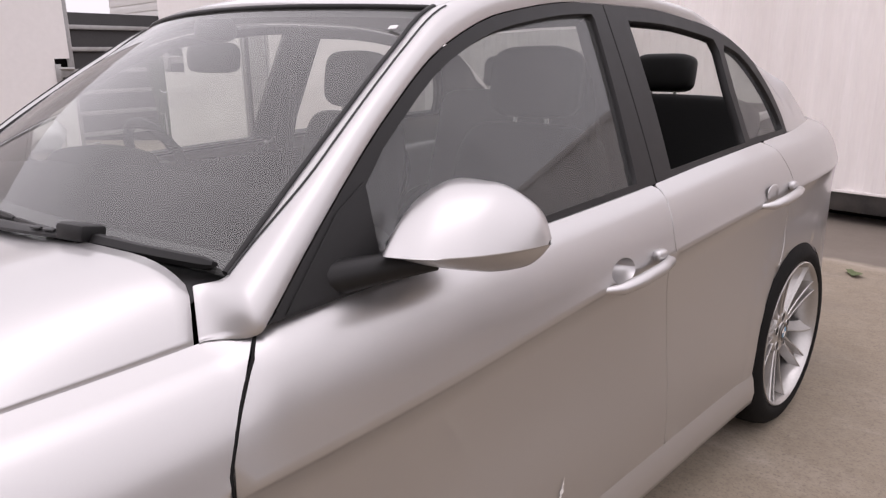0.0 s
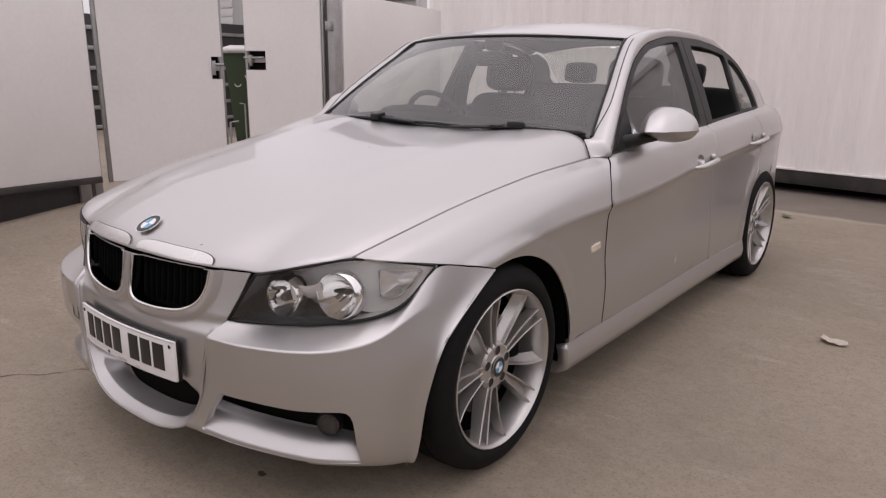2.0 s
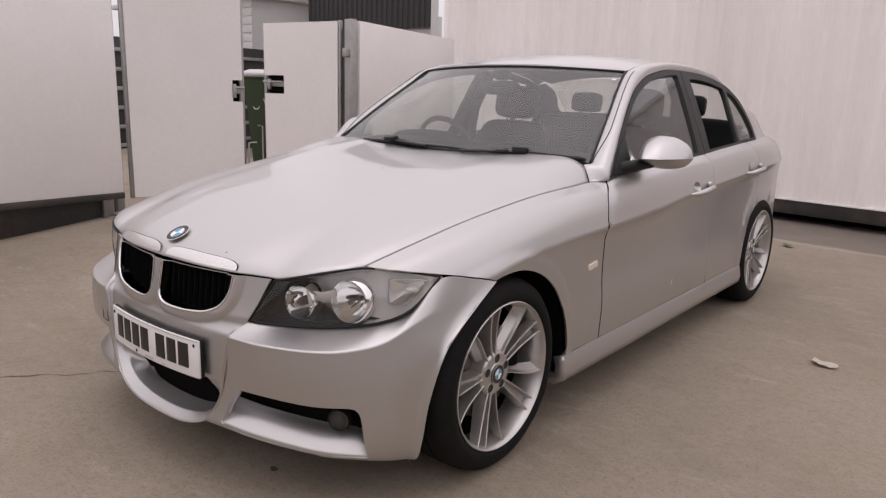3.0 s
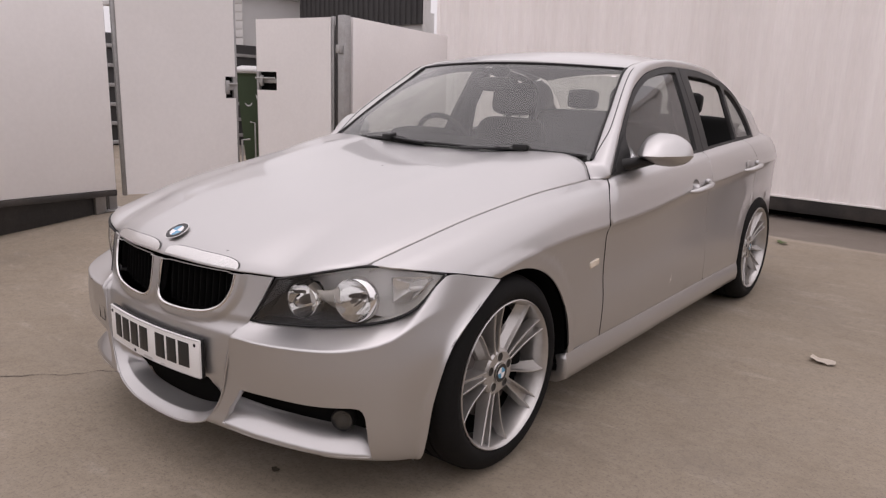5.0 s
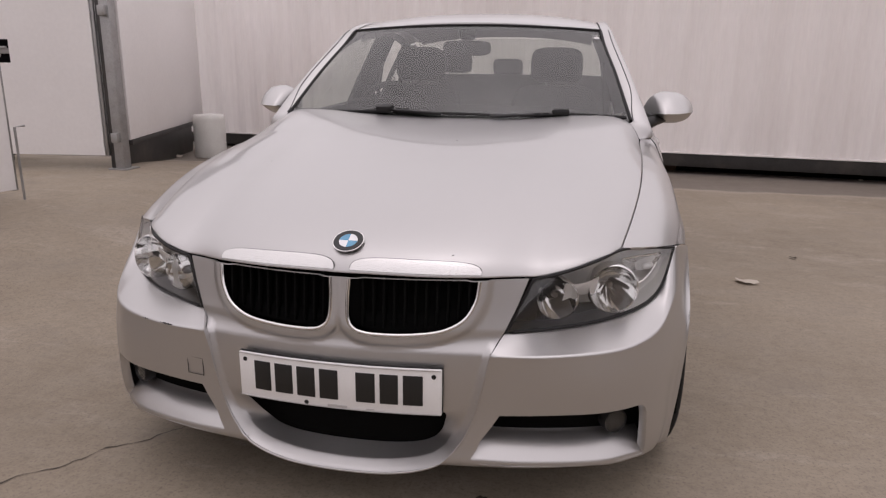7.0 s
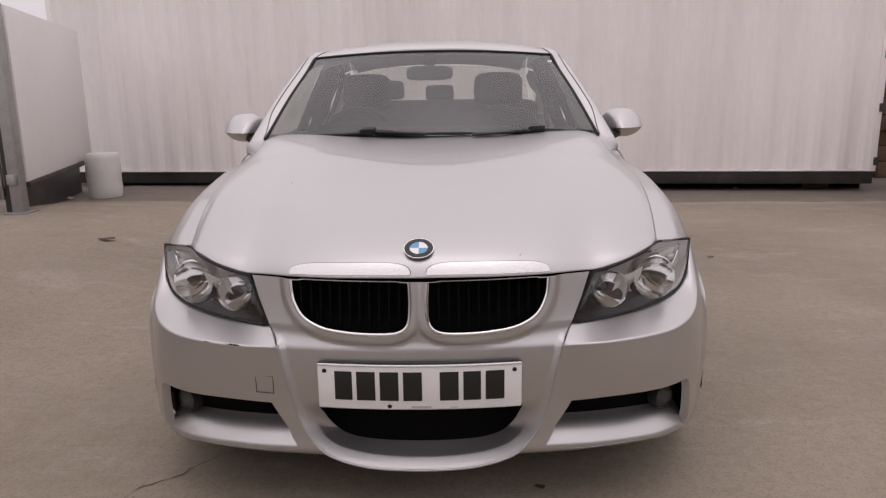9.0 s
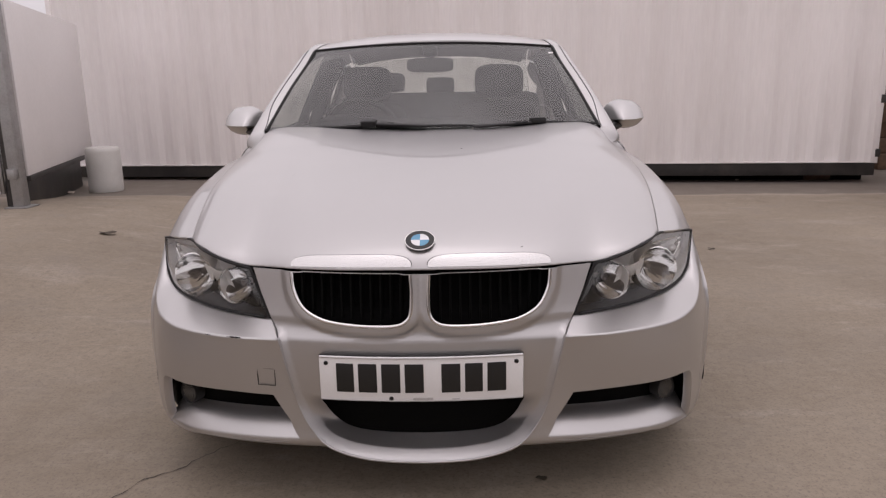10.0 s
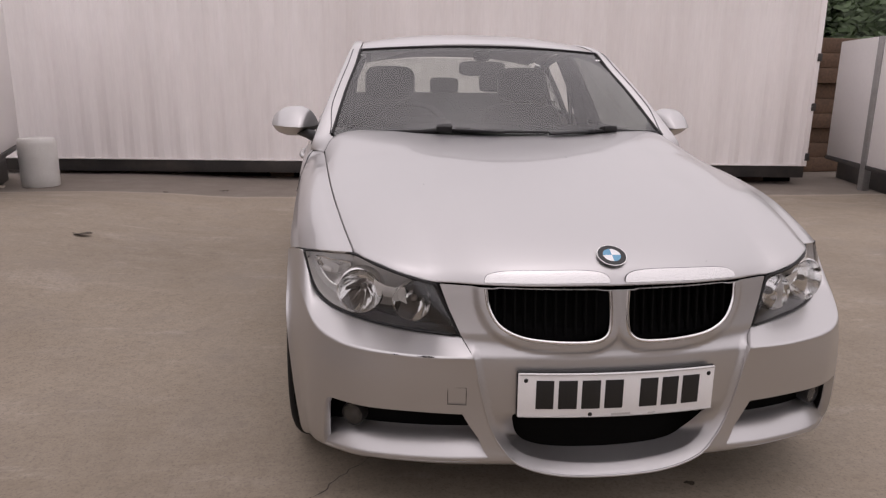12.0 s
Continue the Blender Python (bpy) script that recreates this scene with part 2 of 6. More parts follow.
def grid(f, na, nb, out=from_axis, a=(0, 1), b=(0, 1)):
    """A plain grid over the domain, with the surface's own normals."""
    V, N, F = [], [], []
    for i in range(na + 1):
        for j in range(nb + 1):
            s, t = a[0] + (a[1] - a[0]) * i / na, b[0] + (b[1] - b[0]) * j / nb
            V.append(f(s, t))
            N.append(normal_at(f, s, t, out))
    w = nb + 1
    for i in range(na):
        for j in range(nb):
            q = (i * w + j, (i + 1) * w + j, (i + 1) * w + j + 1, i * w + j + 1)
            nn = (V[q[2]] - V[q[0]]).cross(V[q[3]] - V[q[1]])
            F.append(q if nn.dot(N[q[0]]) >= 0 else q[::-1])
    return V, F, N


def emit(name, vfn, mat, parent=None, side=1, label="", smooth_angle=None):
    """Links a mesh of one part; side -1 mirrors it across the car's middle."""
    V, F, *rest = vfn
    N = rest[0] if rest else None
    V = [Vector(v) for v in V]
    if side < 0:
        V = [Vector((-v.x, v.y, v.z)) for v in V]
        F = [tuple(reversed(q)) for q in F]
        N = [Vector((-v.x, v.y, v.z)) for v in N] if N else None
    me = bpy.data.meshes.new(name)
    me.from_pydata(V, [], F)
    me.materials.append(mat)
    me.polygons.foreach_set("use_smooth", [True] * len(me.polygons))
    if N:
        me.normals_split_custom_set_from_vertices(N)
    elif smooth_angle is not None:
        me.set_sharp_from_angle(angle=radians(smooth_angle))
    ob = new(name, me)
    if parent is not None:
        ob.parent = parent
    if label:
        ob["label"] = label
    return ob


def part(name, bm, mat, parent=None, label="", angle=35):
    me = bpy.data.meshes.new(name)
    bm.normal_update()
    bm.to_mesh(me)
    bm.free()
    me.materials.append(mat)
    me.polygons.foreach_set("use_smooth", [True] * len(me.polygons))
    me.set_sharp_from_angle(angle=radians(angle))
    ob = new(name, me)
    if parent is not None:
        ob.parent = parent
    if label:
        ob["label"] = label
    return ob


def box(bm, size, m=None, bevel=0.0, seg=2):
    """A box of that size about m's origin, its edges rounded."""
    r = bmesh.ops.create_cube(bm, size=1.0)
    bmesh.ops.scale(bm, vec=size, verts=r["verts"])
    if bevel:
        e = list({x for v in r["verts"] for x in v.link_edges})
        rb = bmesh.ops.bevel(bm, geom=e, offset=bevel, segments=seg, profile=0.5, affect="EDGES")
        vs = list({v for q in rb["faces"] for v in q.verts} | {v for v in r["verts"] if v.is_valid})
    else:
        vs = r["verts"]
    if m is not None:
        bmesh.ops.transform(bm, matrix=m, verts=vs)
    return vs


def boxed(name, size, m, mat, parent=None, bevel=0.004, label="", seg=2):
    bm = bmesh.new()
    box(bm, size, m, bevel, seg)
    return part(name, bm, mat, parent, label)


def lathe(profile, n=48, arc=(0, 2 * math.pi)):
    """Turns (x, r) round the x axis."""
    full = abs(arc[1] - arc[0] - 2 * math.pi) < 1e-6
    V, F = [], []
    k = n if full else n + 1
    for i in range(k):
        a = arc[0] + (arc[1] - arc[0]) * i / n
        V += [Vector((x, r * math.sin(a), r * math.cos(a))) for x, r in profile]
    w = len(profile)
    for i in range(n):
        j = (i + 1) % k
        for q in range(w - 1):
            F.append((i * w + q, i * w + q + 1, j * w + q + 1, j * w + q))
    return V, F


def moved(vf, m):
    return [m @ Vector(v) for v in vf[0]], vf[1]


def blob(r, e=(0.5, 0.5), n=(28, 16)):
    """A superellipsoid of half sizes r; smaller e is boxier."""
    def pw(c, p):
        return math.copysign(abs(c) ** p, c)
    V, F = [], []
    for i in range(n[1] + 1):
        t = -math.pi / 2 + math.pi * i / n[1]
        for j in range(n[0]):
            p = 2 * math.pi * j / n[0]
            V.append(Vector((r[0] * pw(math.cos(t), e[0]) * pw(math.cos(p), e[1]), r[1] * pw(math.cos(t), e[0]) * pw(math.sin(p), e[1]), r[2] * pw(math.sin(t), e[0]))))
    for i in range(n[1]):
        for j in range(n[0]):
            k = (j + 1) % n[0]
            F.append((i * n[0] + j, i * n[0] + k, (i + 1) * n[0] + k, (i + 1) * n[0] + j))
    return V, F


def tube(pts, r, n=8, closed=False):
    """A round bar along points in space; r is one radius or one for each point."""
    P = [Vector(p) for p in pts]
    V, F = [], []
    for i, p in enumerate(P):
        a = P[i - 1] if i or closed else p
        b = P[(i + 1) % len(P)] if i < len(P) - 1 or closed else p
        d = (b - a).normalized()
        u = d.orthogonal().normalized() if i == 0 else (u - d * u.dot(d)).normalized()
        w = d.cross(u)
        q = r if isinstance(r, float) else r[i]
        V += [p + (u * math.cos(2 * math.pi * k / n) + w * math.sin(2 * math.pi * k / n)) * q for k in range(n)]
    m = len(P)
    for i in range(m if closed else m - 1):
        j = (i + 1) % m
        for k in range(n):
            F.append((i * n + k, i * n + (k + 1) % n, j * n + (k + 1) % n, j * n + k))
    if not closed:
        F += [tuple(reversed(range(n))), tuple(range((m - 1) * n, m * n))]
    return V, F


def joined(*vfs):
    V, F = [], []
    for vf in vfs:
        k = len(V)
        V += list(vf[0])
        F += [tuple(i + k for i in q) for q in vf[1]]
    return V, F


def empty(name, at=(0, 0, 0)):
    ob = new(name)
    ob.location = at
    ob.empty_display_size = 0.2
    return ob

# ---- the yard: ground, container, hoardings, gates ----
HOARD = material("white_painted_board", (0.77, 0.742, 0.73), 0.42, 0, 0.035, 1.6, 30, bump=0.0005, dirt=(0.46, 0.43, 0.40), dirt_amount=0.16)
CONT = material("white_container_paint", (0.90, 0.855, 0.835), 0.5, 0, 0.04, 1.2, 25, bump=0.0006, dirt=(0.50, 0.44, 0.41), dirt_amount=0.34, stretch=(2.2, 2.2, 0.22))
RAIL = material("black_painted_steel", (0.03, 0.028, 0.027), 0.5, 0.1, 0.3, 5, 60, bump=0.0008, dirt=(0.12, 0.10, 0.085), dirt_amount=0.5)
GALV = material("galvanised_steel", (0.36, 0.355, 0.35), 0.48, 0.7, 0.16, 12, 90, dirt=(0.2, 0.17, 0.15), dirt_amount=0.4)
CLAD = material("dark_cladding", (0.03, 0.028, 0.028), 0.6, 0, 0.2, 4, 40)
SIDING = material("pale_siding", (0.55, 0.54, 0.53), 0.5, 0, 0.06, 3, 40)
DRUM = material("milky_plastic", (0.66, 0.65, 0.62), 0.4, 0, 0.05, 8, 60, dirt=(0.45, 0.42, 0.38), dirt_amount=0.3)
BIN = material("green_plastic", (0.036, 0.060, 0.028), 0.45, 0, 0.12, 6, 60)
LEAF = material("foliage", (0.05, 0.085, 0.028), 0.6, 0, 0.35, 3, 20)
BARK = material("bark", (0.09, 0.07, 0.05), 0.85, 0, 0.3, 8, 40, bump=0.004)
# mid grey for the added fences out of view
UNSEEN_GREY = material("unseen_fence_grey", (0.24, 0.225, 0.21), 0.7, 0, 0.15, 2, 30)
RUST = material("rusty_timber", (0.11, 0.065, 0.04), 0.8, 0, 0.4, 4, 30, bump=0.002)


def concrete():
    """Worn yard concrete: brown-grey, mottled, with darker damp marks and pale scuffs."""
    m = bpy.data.materials.new("yard_concrete")
    m.use_nodes = True
    n, l = m.node_tree.nodes, m.node_tree.links
    b = n["Principled BSDF"]
    co = n.new("ShaderNodeTexCoord")

    def noise_at(scale, detail=6.0, rough=0.6, stretch=(1, 1, 1), seed=0.0):
        mp = n.new("ShaderNodeMapping")
        mp.inputs["Scale"].default_value = stretch
        mp.inputs["Location"].default_value = (seed, seed * 0.7, 0)
        t = n.new("ShaderNodeTexNoise")
        t.inputs["Scale"].default_value, t.inputs["Detail"].default_value, t.inputs["Roughness"].default_value = scale, detail, rough
        l.new(co.outputs["Object"], mp.inputs[0])
        l.new(mp.outputs[0], t.inputs["Vector"])
        return t.outputs["Fac"]

    def ramp(fac, lo, hi, a=0.0, z=1.0):
        r = n.new("ShaderNodeMapRange")
        r.inputs[1].default_value, r.inputs[2].default_value, r.inputs[3].default_value, r.inputs[4].default_value = lo, hi, a, z
        l.new(fac, r.inputs[0])
        return r.outputs[0]

    def mix(fac, a, c):
        x = n.new("ShaderNodeMix")
        x.data_type = "RGBA"
        if isinstance(fac, float):
            x.inputs[0].default_value = fac
        else:
            l.new(fac, x.inputs[0])
        for k, v in ((6, a), (7, c)):
            if isinstance(v, tuple):
                x.inputs[k].default_value = (*v, 1)
            else:
                l.new(v, x.inputs[k])
        return x.outputs[2]

    base = mix(ramp(noise_at(0.55, 8, 0.6), 0.35, 0.68), (0.205, 0.166, 0.122), (0.352, 0.292, 0.222))
    base = mix(ramp(noise_at(7, 8, 0.7, seed=3.0), 0.3, 0.75), base, (0.292, 0.244, 0.186))
    base = mix(ramp(noise_at(1.6, 7, 0.65, (0.8, 1.3, 1), 9.0), 0.56, 0.72, 0, 0.55), base, (0.40, 0.342, 0.284))
    base = mix(ramp(noise_at(2.2, 7, 0.65, seed=17.0), 0.55, 0.72, 0, 0.42), base, (0.145, 0.118, 0.092))
    base = mix(ramp(noise_at(5.5, 9, 0.72, (0.45, 1.4, 1), 31.0), 0.57, 0.66, 0, 0.42), base, (0.40, 0.345, 0.285))
    base = mix(ramp(noise_at(9.0, 8, 0.7, (1.2, 0.6, 1), 43.0), 0.58, 0.70, 0, 0.40), base, (0.16, 0.13, 0.102))
    base = mix(ramp(noise_at(28, 6, 0.75, seed=11.0), 0.45, 0.7, 0, 0.5), base, (0.165, 0.136, 0.105))
    base = mix(ramp(noise_at(95, 3, 0.6, seed=5.0), 0.52, 0.70, 0, 0.55), base, (0.135, 0.11, 0.088))
    # darker band along the container, with a pale line at its outer edge
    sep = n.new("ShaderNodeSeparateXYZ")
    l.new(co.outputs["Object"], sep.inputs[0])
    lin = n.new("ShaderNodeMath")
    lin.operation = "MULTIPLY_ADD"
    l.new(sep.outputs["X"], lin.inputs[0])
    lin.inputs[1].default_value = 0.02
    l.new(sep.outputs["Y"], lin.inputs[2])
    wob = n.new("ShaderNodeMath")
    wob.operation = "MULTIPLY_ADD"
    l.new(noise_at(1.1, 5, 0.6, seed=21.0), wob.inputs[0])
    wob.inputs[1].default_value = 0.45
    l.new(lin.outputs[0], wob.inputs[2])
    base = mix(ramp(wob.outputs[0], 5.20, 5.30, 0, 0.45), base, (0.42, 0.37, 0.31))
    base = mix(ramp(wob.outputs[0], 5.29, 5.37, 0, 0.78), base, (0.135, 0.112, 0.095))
    l.new(base, b.inputs["Base Color"])
    l.new(ramp(noise_at(2.2, 7, 0.65, seed=17.0), 0.4, 0.75, 0.88, 0.55), b.inputs["Roughness"])
    bp = n.new("ShaderNodeBump")
    bp.inputs["Distance"].default_value, bp.inputs["Strength"].default_value = 0.003, 0.55
    l.new(noise_at(55, 6, 0.7, seed=2.0), bp.inputs["Height"])
    l.new(bp.outputs[0], b.inputs["Normal"])
    return m


CONCRETE = concrete()


def soft(t):
    t = min(1.0, max(0.0, t))
    return t * t * (3 - 2 * t)


def ground_z(x, y):
    """The yard lies level round the car and rises a little towards the gate."""
    return 0.20 * soft((-x - 1.5) / 1.9) * soft((y + 0.7) / 2.8) * (1 - 0.75 * soft((y - 3.7) / 1.9))


def ground():
    xs = [-300, -100, -40, -20, -12] + [-9 + 0.25 * i for i in range(41)] + [3, 6, 12, 20, 40, 100, 300]
    ys = [-300, -100, -40, -20, -10, -5] + [-1 + 0.25 * i for i in range(37)] + [10, 14, 20, 40, 100, 300]
    V = [Vector((x, y, ground_z(x, y) if x > -15 else 0.20 * soft((y + 0.7) / 2.8) * (1 - 0.75 * soft((y - 3.7) / 1.9)))) for x in xs for y in ys]
    k = len(ys)
    F = [(a * k + b, (a + 1) * k + b, (a + 1) * k + b + 1, a * k + b + 1) for a in range(len(xs) - 1) for b in range(k - 1)]
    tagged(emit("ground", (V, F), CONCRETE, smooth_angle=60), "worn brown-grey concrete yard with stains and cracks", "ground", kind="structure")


def flat_between(a, b, z0, z1, thick, mat, name, parent, bevel=0.004, label="", out=0.0):
    """A board standing between two plan points, its face towards the yard pushed out."""
    a, b = Vector(a), Vector(b)
    d = b - a
    m = Matrix.Translation(((a.x + b.x) / 2, (a.y + b.y) / 2, (z0 + z1) / 2)) @ pose(0, 0, 0, 0, 0, math.degrees(math.atan2(d.y, d.x))) @ Matrix.Translation((0, -out, 0))
    return boxed(name, (d.length, thick, z1 - z0), m, mat, parent, bevel, label)


C_R, C_L = Vector((4.86, 5.70)), Vector((-5.06, 6.80))


def container():
    """A long white box of pressed steel sheet on black bottom rails."""
    c = tagged(empty("shipping_container"), "white corrugated steel shipping container with black bottom rail", "container")
    d = (C_L - C_R).normalized()
    L = (C_L - C_R).length
    back = Vector((-d.y, d.x))
    if back.y < 0:
        back = -back

    def at(s, depth, z):
        p = C_R + d * s + back * depth
        return Vector((p.x, p.y, z))

    def pressed(s0, s1, depth, name, flip=False):
        V, F, s = [], [], s0
        prof = []
        while s < s1:
            for ds, dp in ((0, 0), (0.072, 0), (0.14, 0.036), (0.21, 0.036)):
                if s + ds < s1:
                    prof.append((s + ds, depth + dp))
            s += 0.278
        prof.append((s1, depth))
        for q, dp in prof:
            for z in (0.242, 1.0, 1.8, 2.74):
                V.append(at(q, dp, z))
        for i in range(len(prof) - 1):
            for k in range(3):
                F.append((i * 4 + k, i * 4 + k + 1, i * 4 + k + 5, i * 4 + k + 4))
        o = emit(name, (V, F), CONT, c, smooth_angle=20)
        return o
    pressed(0.06, L - 0.06, 0.0, "side_panel")
    V, F = [], []
    for s, dp in ((0, 0.02), (L, 0.02), (L, 2.4), (0, 2.4)):
        V += [at(s, dp, 0.26), at(s, dp, 2.78)]
    F = [(2, 3, 5, 4), (4, 5, 7, 6), (6, 7, 1, 0), (1, 3, 5, 7)]
    emit("shell", (V, F), CONT, c, smooth_angle=20)
    ang = math.degrees(math.atan2(d.y, d.x))
    for s in (0.03, L - 0.03):
        boxed("corner_post", (0.07, 0.09, 2.55), Matrix.Translation(at(s, 0.03, 1.51)) @ pose(0, 0, 0, 0, 0, ang), CONT, c, 0.006)
    boxed("bottom_rail", (L, 0.06, 0.15), Matrix.Translation(at(L / 2, 0.06, 0.164)) @ pose(0, 0, 0, 0, 0, ang), RAIL, c, 0.004, "black painted bottom rail")
    boxed("top_rail", (L, 0.07, 0.07), Matrix.Translation(at(L / 2, 0.02, 2.76)) @ pose(0, 0, 0, 0, 0, ang), CONT, c, 0.005)
    boxed("white_lip", (L - 0.1, 0.03, 0.02), Matrix.Translation(at(L / 2, 0.012, 0.245)) @ pose(0, 0, 0, 0, 0, ang), CONT, c, 0.003)
    # solid near-black block stands in for the shade inside the pocket
    boxed("fork_pocket", (0.30, 0.05, 0.075), Matrix.Translation(at(5.9, 0.045, 0.15)) @ pose(0, 0, 0, 0, 0, ang), DARK, c, 0.004, "dark forklift pocket")
    for s in (0.5, 3.5, 6.5, 9.4):
        boxed("foot", (0.3, 0.25, 0.09), Matrix.Translation(at(s, 0.45, 0.045)) @ pose(0, 0, 0, 0, 0, ang), RUST, c, 0.006)
    # added near-black board, paints the shade in the gap under the rail
    boxed("under_skirt", (L, 0.03, 0.09), Matrix.Translation(at(L / 2, 0.35, 0.046)) @ pose(0, 0, 0, 0, 0, ang), DARK, c, 0.0)
    for z in (0.35, 0.95, 1.53):
        boxed("hinge", (0.05, 0.06, 0.09), Matrix.Translation(at(0.005, 0.0, z)) @ pose(0, 0, 0, 0, 0, ang), RAIL, c, 0.004)


def hoarding(a, b, z0, z1, label, plinth=True, posts=(), name="hoarding_panel", mat=HOARD):
    h = tagged(empty(name), label, "hoarding", kind="structure")
    flat_between(a, b, z0, z1, 0.04, mat, "board", h)
    flat_between(a, b, z0 - 0.05, z0 - 0.002, 0.07, RAIL, "bottom_channel", h, 0.004, "dark steel channel")
    if plinth:
        a, b = Vector(a), Vector(b)
        nrm = Vector((-(b - a).y, (b - a).x)).normalized() * (0.16 if plinth > 0 else -0.16)
        flat_between(a + nrm, b + nrm, 0.0, z0 - 0.04, 0.05, RAIL, "base_board", h, 0.004, "black boarded base")
    for x, y in posts:
        boxed("post", (0.09, 0.09, z1), pose(x, y, z1 / 2), GALV, h, 0.006)
    return h


def gate_leaf(hinge, free, z0, z1, label, turn=1, w=0.24, cut=(1.235, 0.19)):
    """A sheeted gate leaf: steel frame behind, a square cut out for the bolt."""
    g = tagged(empty("gate_leaf"), label, "gate", group="double gate leaves")
    a, b = Vector(hinge), Vector(free)
    L = (b - a).length
    ang = math.degrees(math.atan2((b - a).y, (b - a).x))
    base = Matrix.Translation((a.x, a.y, 0)) @ pose(0, 0, 0, 0, 0, ang) @ Matrix.Diagonal((1, turn, 1, 1))
    zc, hh = cut
    bm = bmesh.new()
    for x0, x1, p, q in ((0.03, L - w, z0, z1), (L - w, L - 0.025, z0, zc - hh / 2), (L - w, L - 0.025, zc + hh / 2, z1)):
        box(bm, (x1 - x0, 0.012, q - p), base @ Matrix.Translation(((x0 + x1) / 2, 0, (p + q) / 2)))
    bmesh.ops.remove_doubles(bm, verts=bm.verts, dist=1e-5)
    part("sheet", bm, HOARD, g)
    for x in (0.02, L - 0.02):
        boxed("stile", (0.04, 0.04, z1 - z0 + 0.02), base @ Matrix.Translation((x, 0.030, (z0 + z1) / 2)), GALV, g, 0.004)
    for z in (z0 + 0.03, zc, z1 - 0.03):
        boxed("frame_rail", (L - 0.06, 0.04, 0.05), base @ Matrix.Translation((L / 2, 0.03, z)), GALV, g, 0.003)
    # near-black sheet behind the cut-out stands in for its shaded depth
    boxed("cavity", (w - 0.03, 0.004, hh - 0.005), base @ Matrix.Translation((L - w / 2 - 0.01, 0.06, zc)), DARK, g, 0)
    emit("bolt", tube([base @ Vector((L - w + 0.02, -0.012, zc + 0.03)), base @ Vector((L - 0.008, -0.012, zc + 0.03))], 0.011), GALV, g, smooth_angle=40)
    boxed("bolt_plate", (0.035, 0.03, 0.12), base @ Matrix.Translation((L - 0.10, -0.005, zc)), GALV, g, 0.003)
    emit("drop_rod", joined(tube([base @ Vector((L + 0.015, -0.02, z0 - 0.11)), base @ Vector((L + 0.015, -0.02, z0 + 0.45)), base @ Vector((L + 0.09, -0.02, z0 + 0.455))], 0.009)), GALV, g, smooth_angle=40)
    return g


ground()
container()
hoarding((-3.56, -6.0), (-3.76, 1.03), 0.34, 2.14, "white painted hoarding panel over a black base", plinth=1, posts=((-3.90, 0.95),))
hoarding((-3.74, 3.74), (-4.46, 6.28), 0.465, 1.97, "white painted hoarding panel beside the container", plinth=1)
hoarding((5.66, 6.42), (4.95, 3.9), 0.30, 1.76, "white hoarding panel with trees behind", plinth=1, posts=((5.33, 5.26),))
# two unseen grey fences, added to darken what the side and bumper reflect
hoarding((13.0, 6.4), (13.0, -15.9), 0.30, 3.2, "unseen grey fence added to darken reflections in the car's side", plinth=1, mat=UNSEEN_GREY)
hoarding((13.0, -16.0), (-3.42, -16.0), 0.30, 4.6, "unseen tall grey fence added to darken reflections in the bumper", plinth=-1, mat=UNSEEN_GREY)
hoarding((-3.40, -15.9), (-3.555, -6.05), 0.32, 2.14, "white hoarding along the yard edge", plinth=1)
gate_leaf((-3.80, 1.12), (-3.52, 2.11), 0.28, 2.14, "white sheeted gate leaf standing ajar, galvanised frame", w=0.115, cut=(1.20, 0.19))
gate_leaf((-3.86, 3.58), (-5.00, 3.41), 0.335, 1.96, "white sheeted gate leaf swung open outwards, galvanised frame", -1, w=0.33, cut=(1.275, 0.21))


def gate_post(x, y, h, w=0.10):
    p = tagged(empty("gate_post"), "galvanised steel gate post set in the concrete", "post", group="gate posts")
    boxed("shaft", (w, w, h), pose(x, y, h / 2), GALV, p, 0.006)
    if w > 0.08:
        boxed("flange", (0.04, 0.13, h - 0.2), pose(x - 0.07, y + 0.02, h / 2), RAIL, p, 0.004)
    for z in (0.5, h - 0.35):
        boxed("hinge", (0.07, 0.06, 0.09), pose(x, y - 0.07, z), GALV, p, 0.008)
    boxed("foot_plate", (0.2, 0.2, 0.012), pose(x, y, ground_z(x, y) + 0.006), GALV, p, 0.003)


gate_post(-3.765, 3.655, 1.98)
gate_post(-3.93, 1.075, 2.16, 0.07)


# ---- beyond the fence ----
def dark_shed():
    """A dark ribbed steel building whose upper wall shows over the hoarding."""
    b = tagged(empty("shed"), "dark ribbed steel building behind the hoarding", "building", kind="structure")
    V, F = [], []
    n = 25
    for i in range(n):
        x = -11.1 + 0.15 * i
        for dx, dy in ((0, 0), (0.05, 0), (0.07, 0.03), (0.13, 0.03)):
            V += [Vector((x + dx, 9.2 + dy, 2.48)), Vector((x + dx, 9.2 + dy, 4.6))]
    F = [(2 * i, 2 * i + 1, 2 * i + 3, 2 * i + 2) for i in range(len(V) // 2 - 1)]
    emit("wall", (V, F), CLAD, b, smooth_angle=20)
    boxed("lower_wall", (3.7, 0.2, 2.7), pose(-9.22, 9.4, 1.35), SIDING, b)
    boxed("roof", (3.9, 4.0, 0.15), pose(-9.22, 11.2, 4.65, 3), CLAD, b)
    boxed("corner_trim", (0.10, 0.12, 4.6), pose(-7.30, 9.18, 2.3), SIDING, b, 0.01)


